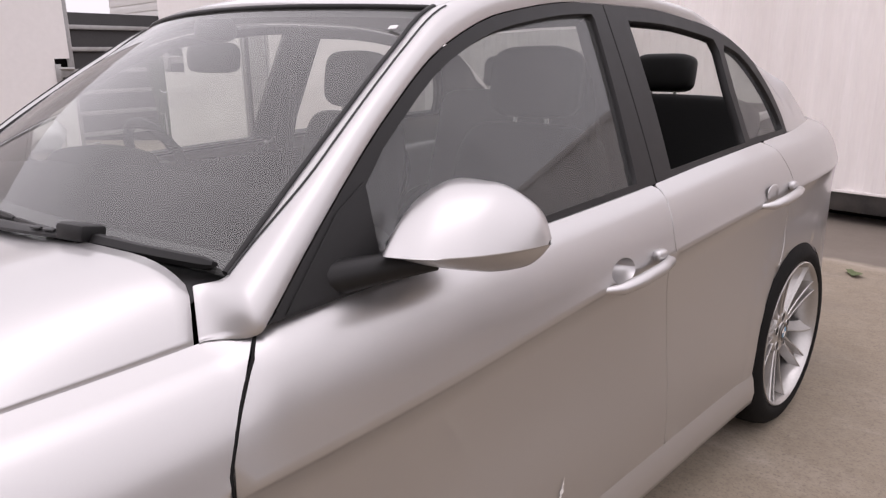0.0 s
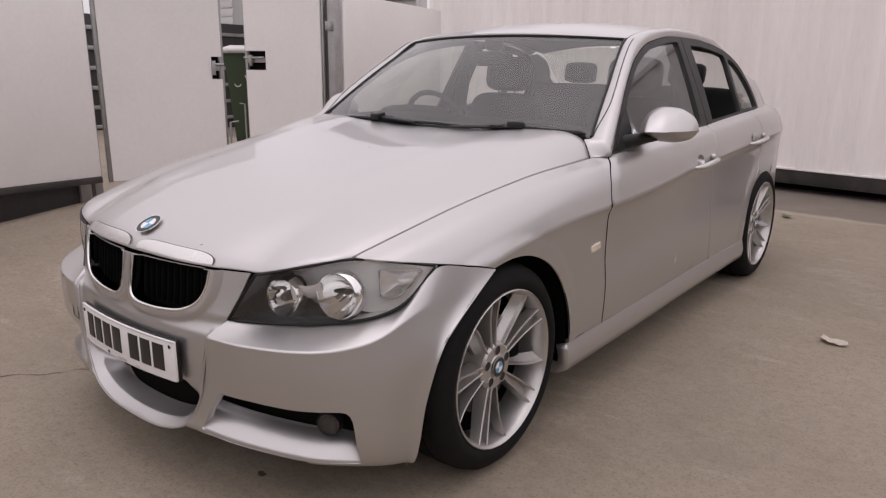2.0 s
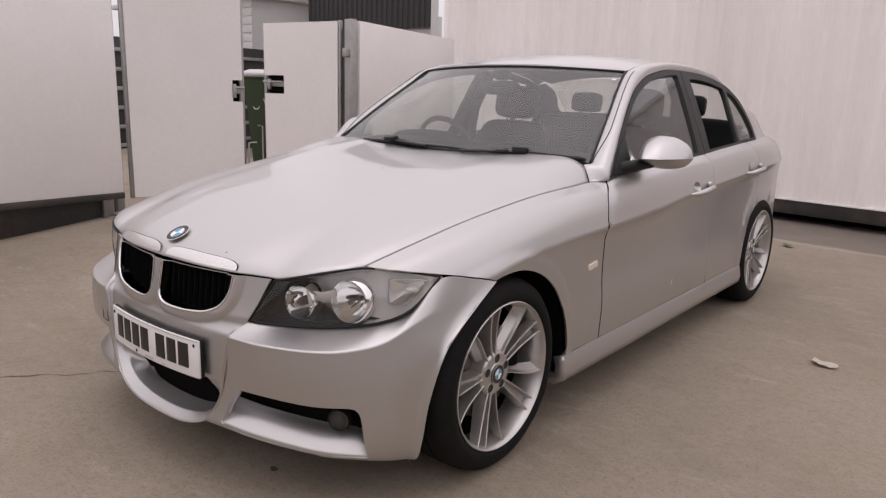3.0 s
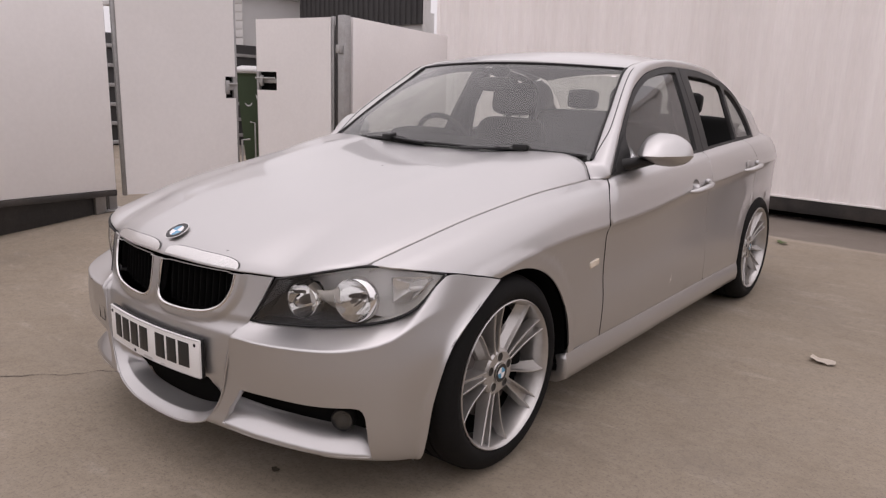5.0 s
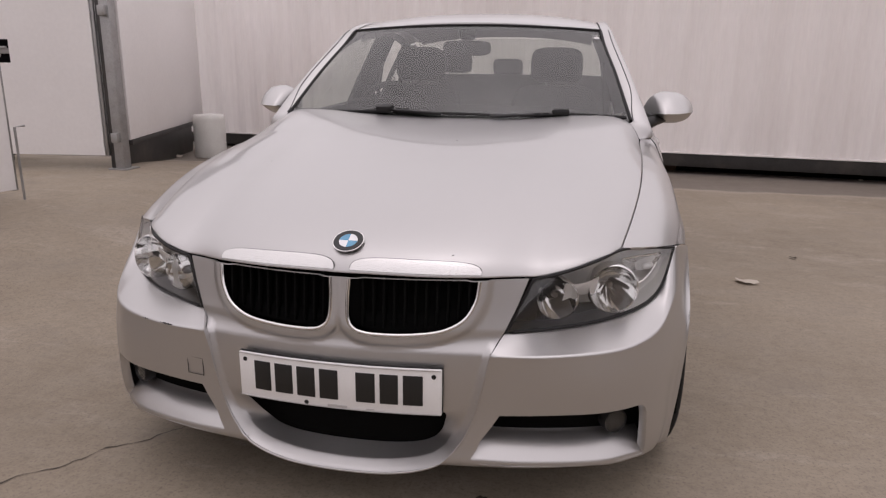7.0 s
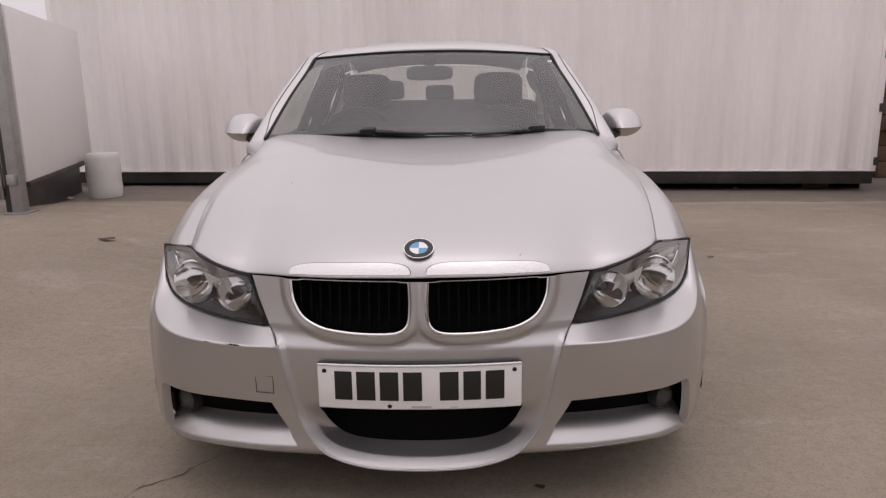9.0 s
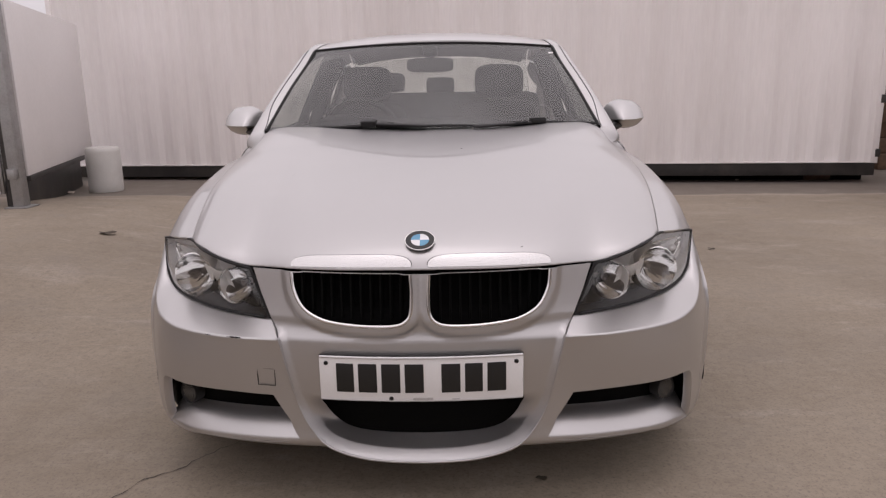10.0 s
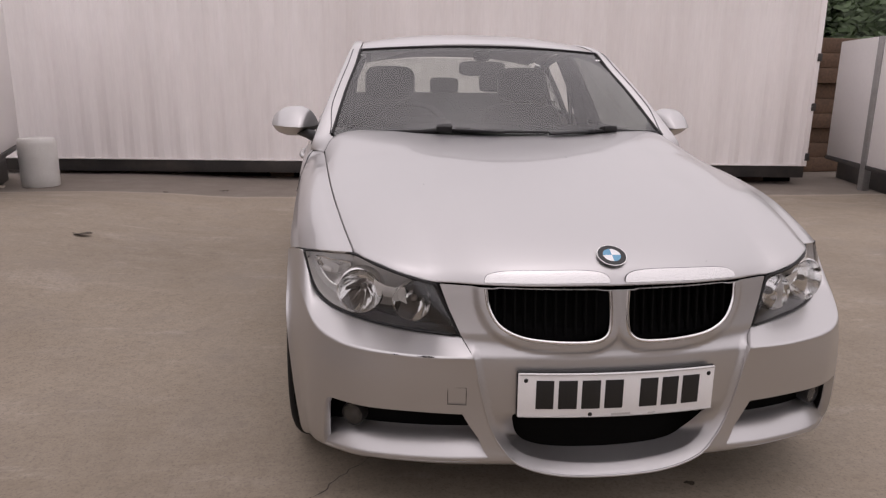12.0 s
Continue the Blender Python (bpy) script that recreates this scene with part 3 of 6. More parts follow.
def pale_hut():
    """A pale building with lapped boards beyond the gate."""
    b = tagged(empty("site_cabin"), "pale site cabin with lapped boards", "cabin", kind="structure")
    boxed("core", (6.0, 2.6, 3.2), pose(-15.0, 9.6, 1.6), SIDING, b)
    for i in range(17):
        boxed("board", (6.05, 0.03, 0.185), pose(-15.0, 8.29, 0.12 + 0.185 * i, -5), SIDING, b, 0.004)
    boxed("roof", (6.4, 3.0, 0.12), pose(-15.0, 9.6, 3.26), SIDING, b, 0.02)


def dark_wall():
    w = tagged(empty("screen_wall"), "dark grey wall seen through the open gate", "wall", kind="structure")
    boxed("panel", (0.12, 7.0, 1.95), pose(-9.6, 5.2, 0.975, 0, 0, 10), CLAD, w, 0.01)
    for i in range(6):
        boxed("rail", (0.05, 6.8, 0.06), pose(-9.50, 5.2, 0.25 + 0.3 * i, 0, 0, 10), GALV, w, 0.005)


def wheeled_bin():
    """A tall green bin with a lid, pale scribble on its side."""
    b = tagged(empty("wheeled_bin", (0, 0, 0)), "green plastic wheeled bin with grey lid and pale scribble", "bin")
    M = pose(-5.5, 3.9, ground_z(-5.5, 3.9), 0, 0, 48) @ Matrix.Diagonal((1, 1, 0.88, 1))
    V, F = [], []
    for z, w, d in ((0.12, 0.22, 0.26), (0.9, 0.27, 0.33), (1.28, 0.30, 0.37), (1.34, 0.33, 0.40)):
        for x, y in ((-w, -d), (w, -d), (w, d), (-w, d)):
            V.append(M @ Vector((x, y, z)))
    for k in range(3):
        for i in range(4):
            F.append((4 * k + i, 4 * k + (i + 1) % 4, 4 * k + 4 + (i + 1) % 4, 4 * k + 4 + i))
    F.append((3, 2, 1, 0))
    emit("body", (V, F), BIN, b, smooth_angle=20)
    boxed("lid", (0.68, 0.84, 0.07), M @ pose(0, 0, 1.38, 4), LAMP_GREY, b, 0.03, "grey lid")
    for x in (-0.22, 0.22):
        emit("wheel", moved(lathe([(-0.03, 0.0), (-0.03, 0.11), (0.03, 0.11), (0.03, 0.0)], 24), M @ pose(x, 0.25, 0.11)), RUBBER, b, smooth_angle=30)
    emit("front_foot", moved(lathe([(-0.2, 0.0), (-0.2, 0.06), (0.2, 0.06), (0.2, 0.0)], 16), M @ pose(0, -0.2, 0.06)), BIN, b, smooth_angle=30)
    for k in range(3):
        pts = [M @ Vector((-0.16 + 0.13 * k + 0.05 * math.sin(a), -0.325 - 0.012 * k, 0.98 + 0.10 * math.cos(a * (1 + 0.3 * k)))) for a in np.linspace(0.5, 5.6, 18)]
        emit("scribble_stroke", tube(pts, 0.008, 6), ENAMEL, b, smooth_angle=50)


def drum():
    """A squat milky plastic container standing in the corner."""
    d = tagged(empty("plastic_drum"), "milky white plastic drum standing by the container", "drum")
    M = pose(-4.02, 5.70, ground_z(-4.02, 5.70))
    prof = [(0.0, 0.0), (0.004, 0.18), (0.02, 0.186), (0.12, 0.190), (0.20, 0.187), (0.28, 0.190), (0.46, 0.189), (0.505, 0.180), (0.515, 0.170), (0.510, 0.155), (0.525, 0.05), (0.525, 0.0)]
    V, F = lathe(prof, 40)
    rot = Matrix.Rotation(radians(-90), 4, "Y")
    emit("body", moved((V, F), M @ rot), DRUM, d, smooth_angle=40)


def litter(name, x, y, size, mat, label, seed):
    rnd = random.Random(seed)
    V, F = [], []
    n = 7
    for i in range(n + 1):
        t = i / n - 0.5
        w = size * 0.28 * (1 - (2 * t) ** 2) ** 0.5 + 0.002
        off = size * 0.10 * math.sin(t * 5 + seed)
        for k in (-1, 0, 1):
            V.append(Vector((t * size, off + k * w * rnd.uniform(0.7, 1.0), 0.004 + 0.10 * size * abs(math.sin(3 * t + k)) + rnd.uniform(0, 0.004))))
    for i in range(n):
        for k in range(2):
            F.append((3 * i + k, 3 * i + k + 1, 3 * i + k + 4, 3 * i + k + 3))
    o = emit(name, (V, F), mat, smooth_angle=60)
    o.matrix_world = pose(x, y, ground_z(x, y) + 0.002, 0, 0, rnd.uniform(0, 180))
    return tagged(o, label, name.replace("_", " "), group="litter on the concrete")


PALE_LEAF = material("dried_leaf", (0.50, 0.44, 0.37), 0.7, 0, 0.2, 30, 120)
BROWN_LEAF = material("brown_leaf", (0.06, 0.045, 0.03), 0.8, 0, 0.3, 30, 120)
GREEN_LEAF = material("green_weed", (0.10, 0.13, 0.05), 0.7, 0, 0.3, 30, 120)
dark_shed()
pale_hut()
dark_wall()
wheeled_bin()
drum()
litter("dry_leaf", 1.50, 1.86, 0.13, PALE_LEAF, "pale dried leaf lying on the concrete", 1)
litter("dry_leaf", 3.46, 6.08, 0.10, PALE_LEAF, "pale scrap lying near the container", 2)
litter("dry_leaf", 2.14, 6.45, 0.13, PALE_LEAF, "pale scrap lying under the container edge", 3)
litter("dark_leaf", 0.343, -0.53, 0.035, BROWN_LEAF, "small dark leaf lying before the bumper", 4)
litter("dark_leaf", -2.58, 2.77, 0.13, BROWN_LEAF, "flattened dark leaves lying on the concrete", 5)
litter("weed", 0.58, 4.83, 0.14, GREEN_LEAF, "small green weed growing through the concrete", 6)
litter("dark_leaf", 1.9, 2.49, 0.05, BROWN_LEAF, "small dark leaf lying beside the car", 7)
litter("dark_leaf", -2.06, 5.42, 0.09, BROWN_LEAF, "small dark leaf lying near the container", 8)
litter("dark_leaf", -2.60, 5.16, 0.07, BROWN_LEAF, "curled brown leaf lying near the container", 10)
litter("dry_leaf", -4.42, 5.50, 0.22, PALE_LEAF, "crumpled rag lying beside the drum", 9)


def cracks():
    rnd = random.Random(5)
    for x0, y0, x1, y1, wd in ((-1.35, -1.12, -0.62, -0.20, 0.0042), (-0.62, -0.20, -0.4, 0.5, 0.003), (2.6, -0.2, 3.4, 0.8, 0.003)):
        V, F = [], []
        n = 46
        d = Vector((x1 - x0, y1 - y0, 0))
        nn = Vector((-d.y, d.x, 0)).normalized()
        off = 0.0
        for i in range(n + 1):
            off = off * 0.85 + rnd.uniform(-0.012, 0.012)
            w = wd * rnd.uniform(0.15, 1.0) * math.sin(math.pi * min(0.97, max(0.03, i / n)))
            p = Vector((x0, y0, 0.0022)) + d * (i / n) + nn * off
            V += [p + nn * w, p - nn * w]
        F = [(2 * i, 2 * i + 1, 2 * i + 3, 2 * i + 2) for i in range(n)]
        tagged(emit("crack", (V, F), CRACK), "dark hairline crack in the concrete", "crack", group="cracks", kind="structure")


CRACK = material("crack_dirt", (0.085, 0.07, 0.058), 0.95, 0, 0.3, 30, 120)
cracks()


def tree(x, y, h, seed):
    """Trunk, limbs and a crown of many small leaf clumps."""
    rnd = random.Random(seed)
    t = tagged(empty("tree"), "leafy green tree behind the hoarding", "tree", group="trees behind the hoarding")
    pts = [Vector((x + 0.1 * math.sin(i), y, h * 0.6 * i / 5)) for i in range(6)]
    limbs = [tube(pts, [0.16 - 0.018 * i for i in range(6)], 8)]
    tips = []
    for k in range(9):
        a, z = rnd.uniform(0, 6.28), h * rnd.uniform(0.25, 0.6)
        r = rnd.uniform(0.8, 1.7)
        p0 = Vector((x, y, z))
        p1 = p0 + Vector((math.cos(a) * r, math.sin(a) * r, rnd.uniform(0.3, 1.4)))
        limbs.append(tube([p0, p0.lerp(p1, 0.5) + Vector((0, 0, 0.1)), p1], [0.06, 0.04, 0.015], 6))
        tips.append(p1)
    emit("trunk", joined(*limbs), BARK, t, smooth_angle=60)
    V, F = [], []
    for _ in range(15000):
        c = rnd.choice(tips) + Vector((rnd.gauss(0, 0.48), rnd.gauss(0, 0.48), rnd.gauss(0, 0.55)))
        u = Vector((rnd.gauss(0, 1), rnd.gauss(0, 1), rnd.gauss(0, 0.6))).normalized() * rnd.uniform(0.06, 0.14)
        w = u.orthogonal().normalized() * u.length * 0.5
        k = len(V)
        V += [c - u, c + w, c + u, c - w]
        F.append((k, k + 1, k + 2, k + 3))
    emit("crown", (V, F), LEAF, t, 1, "dense green leaves", 10)


for tx, ty, th, sd in ((7.9, 9.8, 3.2, 1), (9.0, 11.2, 3.8, 2), (10.0, 10.2, 3.4, 4)):
    tree(tx, ty, th, sd)


def hedge_bank():
    """Rough dark timber baulks stacked in the gap between container and hoarding."""
    g = tagged(empty("timber_stack"), "rusty brown timber baulks stacked beside the container", "timber")
    for i in range(9):
        boxed("baulk", (0.80 + 0.05 * (i % 3), 0.22, 0.20), pose(5.98 + 0.03 * (i % 2), 7.05 + 0.05 * (i % 3), 0.105 + 0.205 * i, 0, 0, 5 - 3 * (i % 4)), RUST, g, 0.012)


hedge_bank()

# ---- the car: a silver saloon, nose towards -y, front axle at y = 0 ----
car = tagged(empty("car", (0, 0, 0.014)), "silver metallic four-door saloon car with rear window open", "car")
WHEELBASE, ARCH_R, GAP = 2.76, 0.385, 0.0025
ARCH_F, ARCH_B = (0.02, 0.288), (2.795, 0.292)

# half width at the crease, crease height, and the upper edge (bonnet line, then belt line)
w_of = curve((-0.46, 0.80), (-0.27, 0.852), (0.0, 0.886), (0.4, 0.893), (0.9, 0.893), (1.5, 0.889), (2.1, 0.889), (2.76, 0.893), (3.0, 0.879), (3.2, 0.847), (3.4, 0.79), (3.6, 0.69), (3.7, 0.62))
zc_of = curve((-0.46, 0.590), (-0.27, 0.632), (-0.1, 0.672), (0.1, 0.706), (0.4, 0.728), (0.75, 0.734), (1.0, 0.744), (1.54, 0.784), (2.45, 0.835), (2.9, 0.855), (3.6, 0.86))
xt_of = curve((-0.445, 0.683), (-0.27, 0.715), (-0.05, 0.745), (0.1, 0.757), (0.34, 0.768), (0.70, 0.779), (0.78, 0.813), (1.3, 0.815), (1.74, 0.812), (2.74, 0.797), (3.2, 0.725), (3.6, 0.60))
zt_of = curve((-0.445, 0.733), (-0.27, 0.779), (-0.05, 0.828), (0.1, 0.851), (0.34, 0.878), (0.70, 0.899), (0.78, 0.914), (1.74, 0.955), (2.74, 1.0), (3.2, 1.01), (3.6, 0.99))
edge_of = curve((-0.3, 0.15), (0.2, 0.25), (0.8, 1.0), (2.5, 1.0), (3.2, 0.5))
SIDE_V = (0.0, 0.055, 0.12, 0.185, 0.205, 0.216, 0.246, 0.38, 0.55, 0.70)
CREASE = (0.193, 0.203, 0.209, 0.218)


def knotted(P, K, t):
    """A smooth curve through points P at parameters K."""
    i = 0
    while i < len(P) - 2 and t > K[i + 1]:
        i += 1

    def tan(j):
        a, b = max(0, j - 1), min(len(P) - 1, j + 1)
        return (P[b] - P[a]) / (K[b] - K[a])
    h = K[i + 1] - K[i]
    u = (t - K[i]) / h
    return P[i] * ((1 + 2 * u) * (1 - u) ** 2) + tan(i) * (u * (1 - u) ** 2 * h) + P[i + 1] * (u * u * (3 - 2 * u)) + tan(i + 1) * (u * u * (u - 1) * h)


SECTIONS = {}


def section(y):
    """The side's outline at y, from the upper edge down to the sill."""
    key = round(y, 4)
    if key not in SECTIONS:
        w, zc, xt, zt, k = w_of(y), zc_of(y), xt_of(y), zt_of(y), edge_of(y)
        dx, dz = w - xt, zt - zc
        SECTIONS[key] = [Vector(p) for p in (
            (xt, y, zt), (xt + 0.46 * dx, y, zt - 0.15 * dz), (xt + 0.78 * dx, y, zt - 0.48 * dz), (xt + 0.955 * dx, y, zt - 0.86 * dz), (w, y, zc),
            (w - 0.0085 * k, y, zc - 0.012), (w - 0.018 * k, y, zc - 0.045), (w - 0.024 * k, y, zc - 0.19), (w - 0.010, y, 0.40), (w - 0.012, y, 0.24))]
    return SECTIONS[key]


def side(y, v):
    p = knotted(section(y), SIDE_V, v)
    # the wheel arches swell outwards round their lips
    for cy, cz in (ARCH_F, ARCH_B):
        d = math.hypot(p.y - cy, p.z - cz) - ARCH_R
        if -0.03 < d < 0.07 and p.z < 0.76:
            q = min(1.0, (0.07 - max(0.0, d)) / 0.036)
            p = p + Vector(((0.006 if cy < 1 else 0.005) * q * q * (3 - 2 * q) * soft((0.76 - p.z) / 0.10), 0, 0))
    return p


def v_at(y, z):
    lo, hi = 0.0, 0.72
    for _ in range(24):
        m = (lo + hi) / 2
        lo, hi = (m, hi) if knotted(section(y), SIDE_V, m).z > z else (lo, m)
    return (lo + hi) / 2


def yv(pts):
    return [(y, v_at(y, z)) for y, z in pts]


def arch(c, a0, a1, n=22, r=ARCH_R):
    r = r - 0.048 if c[0] > 1 else r
    return [(c[0] + r * math.cos(radians(a0 + (a1 - a0) * i / n)), c[1] + r * math.sin(radians(a0 + (a1 - a0) * i / n))) for i in range(n + 1)]


door_f = curve((0.28, 0.668), (0.35, 0.672), (0.5, 0.682), (0.6, 0.680), (0.75, 0.668), (0.79, 0.682), (0.85, 0.716), (0.915, 0.768))
door_b = curve((0.28, 1.868), (0.6, 1.862), (0.75, 1.838), (0.85, 1.832), (0.965, 1.846))
door_r = curve((0.28, 2.450), (0.4, 2.468), (0.5, 2.525), (0.58, 2.588), (0.66, 2.626), (0.75, 2.638), (0.85, 2.616), (0.92, 2.584), (0.99, 2.545))
SILL = 0.282


def rising(f, z0, z1, off, n=14):
    return [(f(z0 + (z1 - z0) * i / n) + off, z0 + (z1 - z0) * i / n) for i in range(n + 1)]


def top_edge(y0, y1, n=10):
    return [(y0 + (y1 - y0) * i / n, 0.0) for i in range(n + 1)]


# -- greenhouse side: explicit half width over height --
def xg(y, z):
    q = z - 0.95
    return 0.816 - 0.40 * q - 0.12 * q * q


def pane(y, z):
    return Vector((xg(y, z), y, z))


z_rail = curve((0.77, 0.915), (0.9, 1.024), (1.1, 1.171), (1.286, 1.278), (1.5, 1.344), (1.83, 1.378), (2.1, 1.375), (2.4, 1.345), (2.57, 1.304), (2.68, 1.247))
x_edge = curve((0.765, 0.742), (1.0, 0.681), (1.33, 0.599), (1.6, 0.578), (1.9, 0.570), (2.3, 0.572), (2.6, 0.592))
z_edge = curve((0.765, 0.968), (1.0, 1.135), (1.2, 1.268), (1.33, 1.348), (1.6, 1.396), (1.9, 1.408), (2.3, 1.384), (2.6, 1.330))
z_roof = curve((1.15, 1.368), (1.33, 1.408), (1.6, 1.444), (1.85, 1.457), (2.1, 1.451), (2.4, 1.424), (2.7, 1.370))


def inset_rail(y0, y1, d, n=12):
    return [(y0 + (y1 - y0) * i / n, z_rail(y0 + (y1 - y0) * i / n) - d) for i in range(n + 1)]


def back_pillar(y, z):
    zr = z_rail(y) if y < 2.68 else 1.245 - 0.9 * (y - 2.68)
    x = xg(y, min(z, zr)) - 1.3 * max(0.0, z - zr) * min(1.0, max(0.25, (3.1 - y) / 0.4)) - 0.10 * max(0.0, y - 2.8)
    return Vector((min(x, xt_of(y) + 0.002 - 0.42 * (z - 1.003)) if y > 2.8 else x, y, z))


def body_side(s):
    """Wing, two doors with their frames and panes, rear quarter and sill of one side."""
    top_nose = yv([(-0.272, 0.7065), (-0.31, 0.713), (-0.36, 0.721), (-0.405, 0.728)]) + [(-0.44, 0.003)]
    wing = top_nose + top_edge(-0.43, 0.74, 24) + yv([p for p in reversed(rising(door_f, SILL, 0.905, -GAP))])
    a_end = math.degrees(math.asin((SILL - ARCH_F[1]) / ARCH_R))
    wing += yv(arch(ARCH_F, a_end, 104)) + [(-0.17, v_at(-0.17, 0.6865))]
    emit("front_wing", panel(wing, side, 0.020, flange=0.007, rows=CREASE), PAINT, car, s)
    # front door
    fd = yv(rising(door_f, SILL, 0.912, GAP)) + [(y, 0.001) for y in np.linspace(0.79, 1.83, 20)] + yv(list(reversed(rising(door_b, SILL, 0.95, -GAP))))
    door = emit("front_door", panel(fd, side, 0.03, [grip(1.655)], hole_flange=0, flange=0.018, rows=CREASE), PAINT, car, s)
    frame_out = [(0.772, 0.917)] + inset_rail(0.79, 1.895, 0.002, 20) + [(1.858, 0.957), (1.3, 0.937)]
    hole = [(1.00, 1.065)] + inset_rail(1.06, 1.83, 0.028, 14) + [(1.836, 1.338), (1.806, 1.15), (1.775, 0.968), (1.4, 0.953), (0.985, 0.943)]
    emit("window_frame", panel(frame_out, pane, 0.035, [hole], 0.02, 0.002), BLACK_TRIM, door, s, "satin black window frame")
    emit("window_glass", panel([(y, z) for y, z in hole], pane, 0.06, flange=0, lift=-0.010), GLASS if s > 0 else CLEAN_GLASS, door, s, "dusty tinted side glass with sky haze painted in" if s > 0 else "tinted side glass")
    handle(door, 1.655, s)
    # rear door, its window wound down
    rd = yv(rising(door_b, SILL, 0.955, GAP)) + [(y, 0.001) for y in np.linspace(1.87, 2.535, 14)] + yv(list(reversed(rising(door_r, SILL, 0.985, -GAP))))
    door = emit("rear_door", panel(rd, side, 0.03, (), flange=0.018, rows=CREASE), PAINT, car, s)
    frame_out = [(1.864, 0.957)] + inset_rail(1.901, 2.66, 0.002, 20) + smooth_line([(2.70, 1.226), (2.752, 1.140), (2.776, 1.07), (2.778, 1.002)], 4) + [(2.4, 0.987)]
    hole = [(1.948, 0.978), (1.972, 1.15)] + inset_rail(1.992, 2.46, 0.038, 12) + [(2.470, 1.265), (2.442, 1.15), (2.432, 1.0)]
    fixed = smooth_line([(2.468, 1.008), (2.474, 1.12), (2.502, 1.262)], 4) + smooth_line([(2.52, 1.280), (2.61, 1.250), (2.69, 1.172), (2.738, 1.08), (2.75, 1.014)], 4)
    emit("window_frame", panel(frame_out, pane, 0.035, [hole, fixed], 0.024, 0.002), BLACK_TRIM, door, s, "satin black window frame, open")
    emit("quarter_glass", panel(fixed, pane, 0.05, flange=0, lift=-0.010), GLASS if s > 0 else CLEAN_GLASS, door, s, "small fixed rear quarter light")
    handle(door, 2.485, s)
    # rear quarter with the back of the car
    qp = yv(rising(door_r, 0.50, 0.99, GAP)) + [(y, 0.001) for y in np.linspace(2.565, 3.66, 24)] + [(3.685, 0.3), (3.66, v_at(3.66, 0.24))]
    qp += yv([(3.15, 0.24)] + arch(ARCH_B, -7, 140))
    emit("rear_quarter", panel(qp, side, 0.026, flange=0.008, rows=CREASE), PAINT, car, s)
    cp = [(2.585, z_rail(2.585) + 0.002)] + smooth_line([(2.68, 1.248), (2.738, 1.18), (2.777, 1.09), (2.783, 1.004)], 4) + [(3.2, 1.006)] + smooth_line([(3.14, 1.055), (2.98, 1.145), (2.83, 1.230), (2.72, 1.284), (2.62, 1.322)], 5)
    emit("rear_pillar", panel(cp, back_pillar, 0.04, flange=0.012), PAINT, car, s)

    # roof rail and front pillar in one sweep
    def rail(u, w):
        y = 0.768 + (2.60 - 0.768) * u
        a, b = Vector((x_edge(y), y, z_edge(y))), pane(y, z_rail(y) + 0.001)
        n = Vector((0.70, -0.30 * (1 - u), 0.66)).normalized()
        return a.lerp(b, w) + n * (0.028 * min(1.0, (1.02 - u) * 7) * max(0.0, math.sin(math.pi * w)) ** 0.8)
    emit("roof_rail", grid(rail, 60, 10, b=(0.03, 1.0)), PAINT, car, s)
    emit("screen_seal", tube([rail(i / 40 * 0.31, 0.0) for i in range(41)], 0.007), BLACK_TRIM, car, s, smooth_angle=50)
    emit("rail_joint", tube([rail(i / 30 * 0.31, 0.05 + 0.25 * ease(i / 30 * 3.0)) + Vector((0.0, -0.0002, 0.0002)) for i in range(31)], 0.0022), INK, car, s, smooth_angle=50)

    def pillar_base(u, w):
        w = min(1.0, max(0.0, w))
        x = 0.7815 - 0.046 * w
        y = 0.6985 + 0.022 * w
        a, b = Vector((x, y, bonnet_z(min(x, 0.7785), 0.70) + 0.004 * w)), rail(0.0, 1.0 - 0.97 * w)
        v = 1.0 - 0.97 * w
        k = (b - a).length
        p, q = Vector((0, 0.98, 0.18)) * k, (rail(0.02, v) - rail(0.0, v)).normalized() * k
        u2, u3 = u * u, u * u * u
        return a * (2 * u3 - 3 * u2 + 1) + p * (u3 - 2 * u2 + u) + b * (3 * u2 - 2 * u3) + q * (u3 - u2)
    emit("pillar_base", grid(pillar_base, 14, 12), PAINT, car, s)
    # side skirt
    def skirt(y, t):
        w = w_of(y) - 0.012
        return knotted([Vector(p) for p in ((w - 0.002, y, SILL - 0.004), (w + 0.004, y, 0.262), (w + 0.012, y, 0.222), (w + 0.006, y, 0.178), (w - 0.03, y, 0.158), (w - 0.10, y, 0.158))], (0, 0.03, 0.07, 0.115, 0.15, 0.22), t)
    emit("side_skirt", panel([(0.402, 0), (2.455, 0), (2.448, 0.15), (2.435, 0.22), (0.385, 0.22), (0.395, 0.15)], skirt, 0.035, flange=0.045), PAINT, car, s)
    # inner strips behind the joints and behind the wheels
    for f, z0, z1 in ((door_f, SILL, 0.90), (door_b, SILL, 0.95), (door_r, 0.40, 0.97)):
        strip = [(p[0] - 0.03, p[1]) for p in rising(f, z0, z1, 0)]
        strip += [(p[0] + 0.06, p[1]) for p in reversed(strip)]
        emit("door_seal", panel(yv(strip), side, 0.05, flange=0, lift=-0.013), RUBBER, car, s)
    emit("door_joint", tube([side(y, v_at(y, z)) - Vector((0.0006, 0, 0)) for y, z in rising(door_f, SILL, 0.905, 0.0, 26)], 0.0026, 8), RUBBER, car, s, "dark shut line", 60)
    for c in (ARCH_F, ARCH_B):
        q = ARCH_R - (0.048 if c[0] > 1 else 0)
        prof = [(0.868, q + 0.004), (0.84, q + 0.006), (0.60, q + 0.012), (0.56, 0.0)]
        V, F = lathe(prof, 48, (radians(-97), radians(99)))
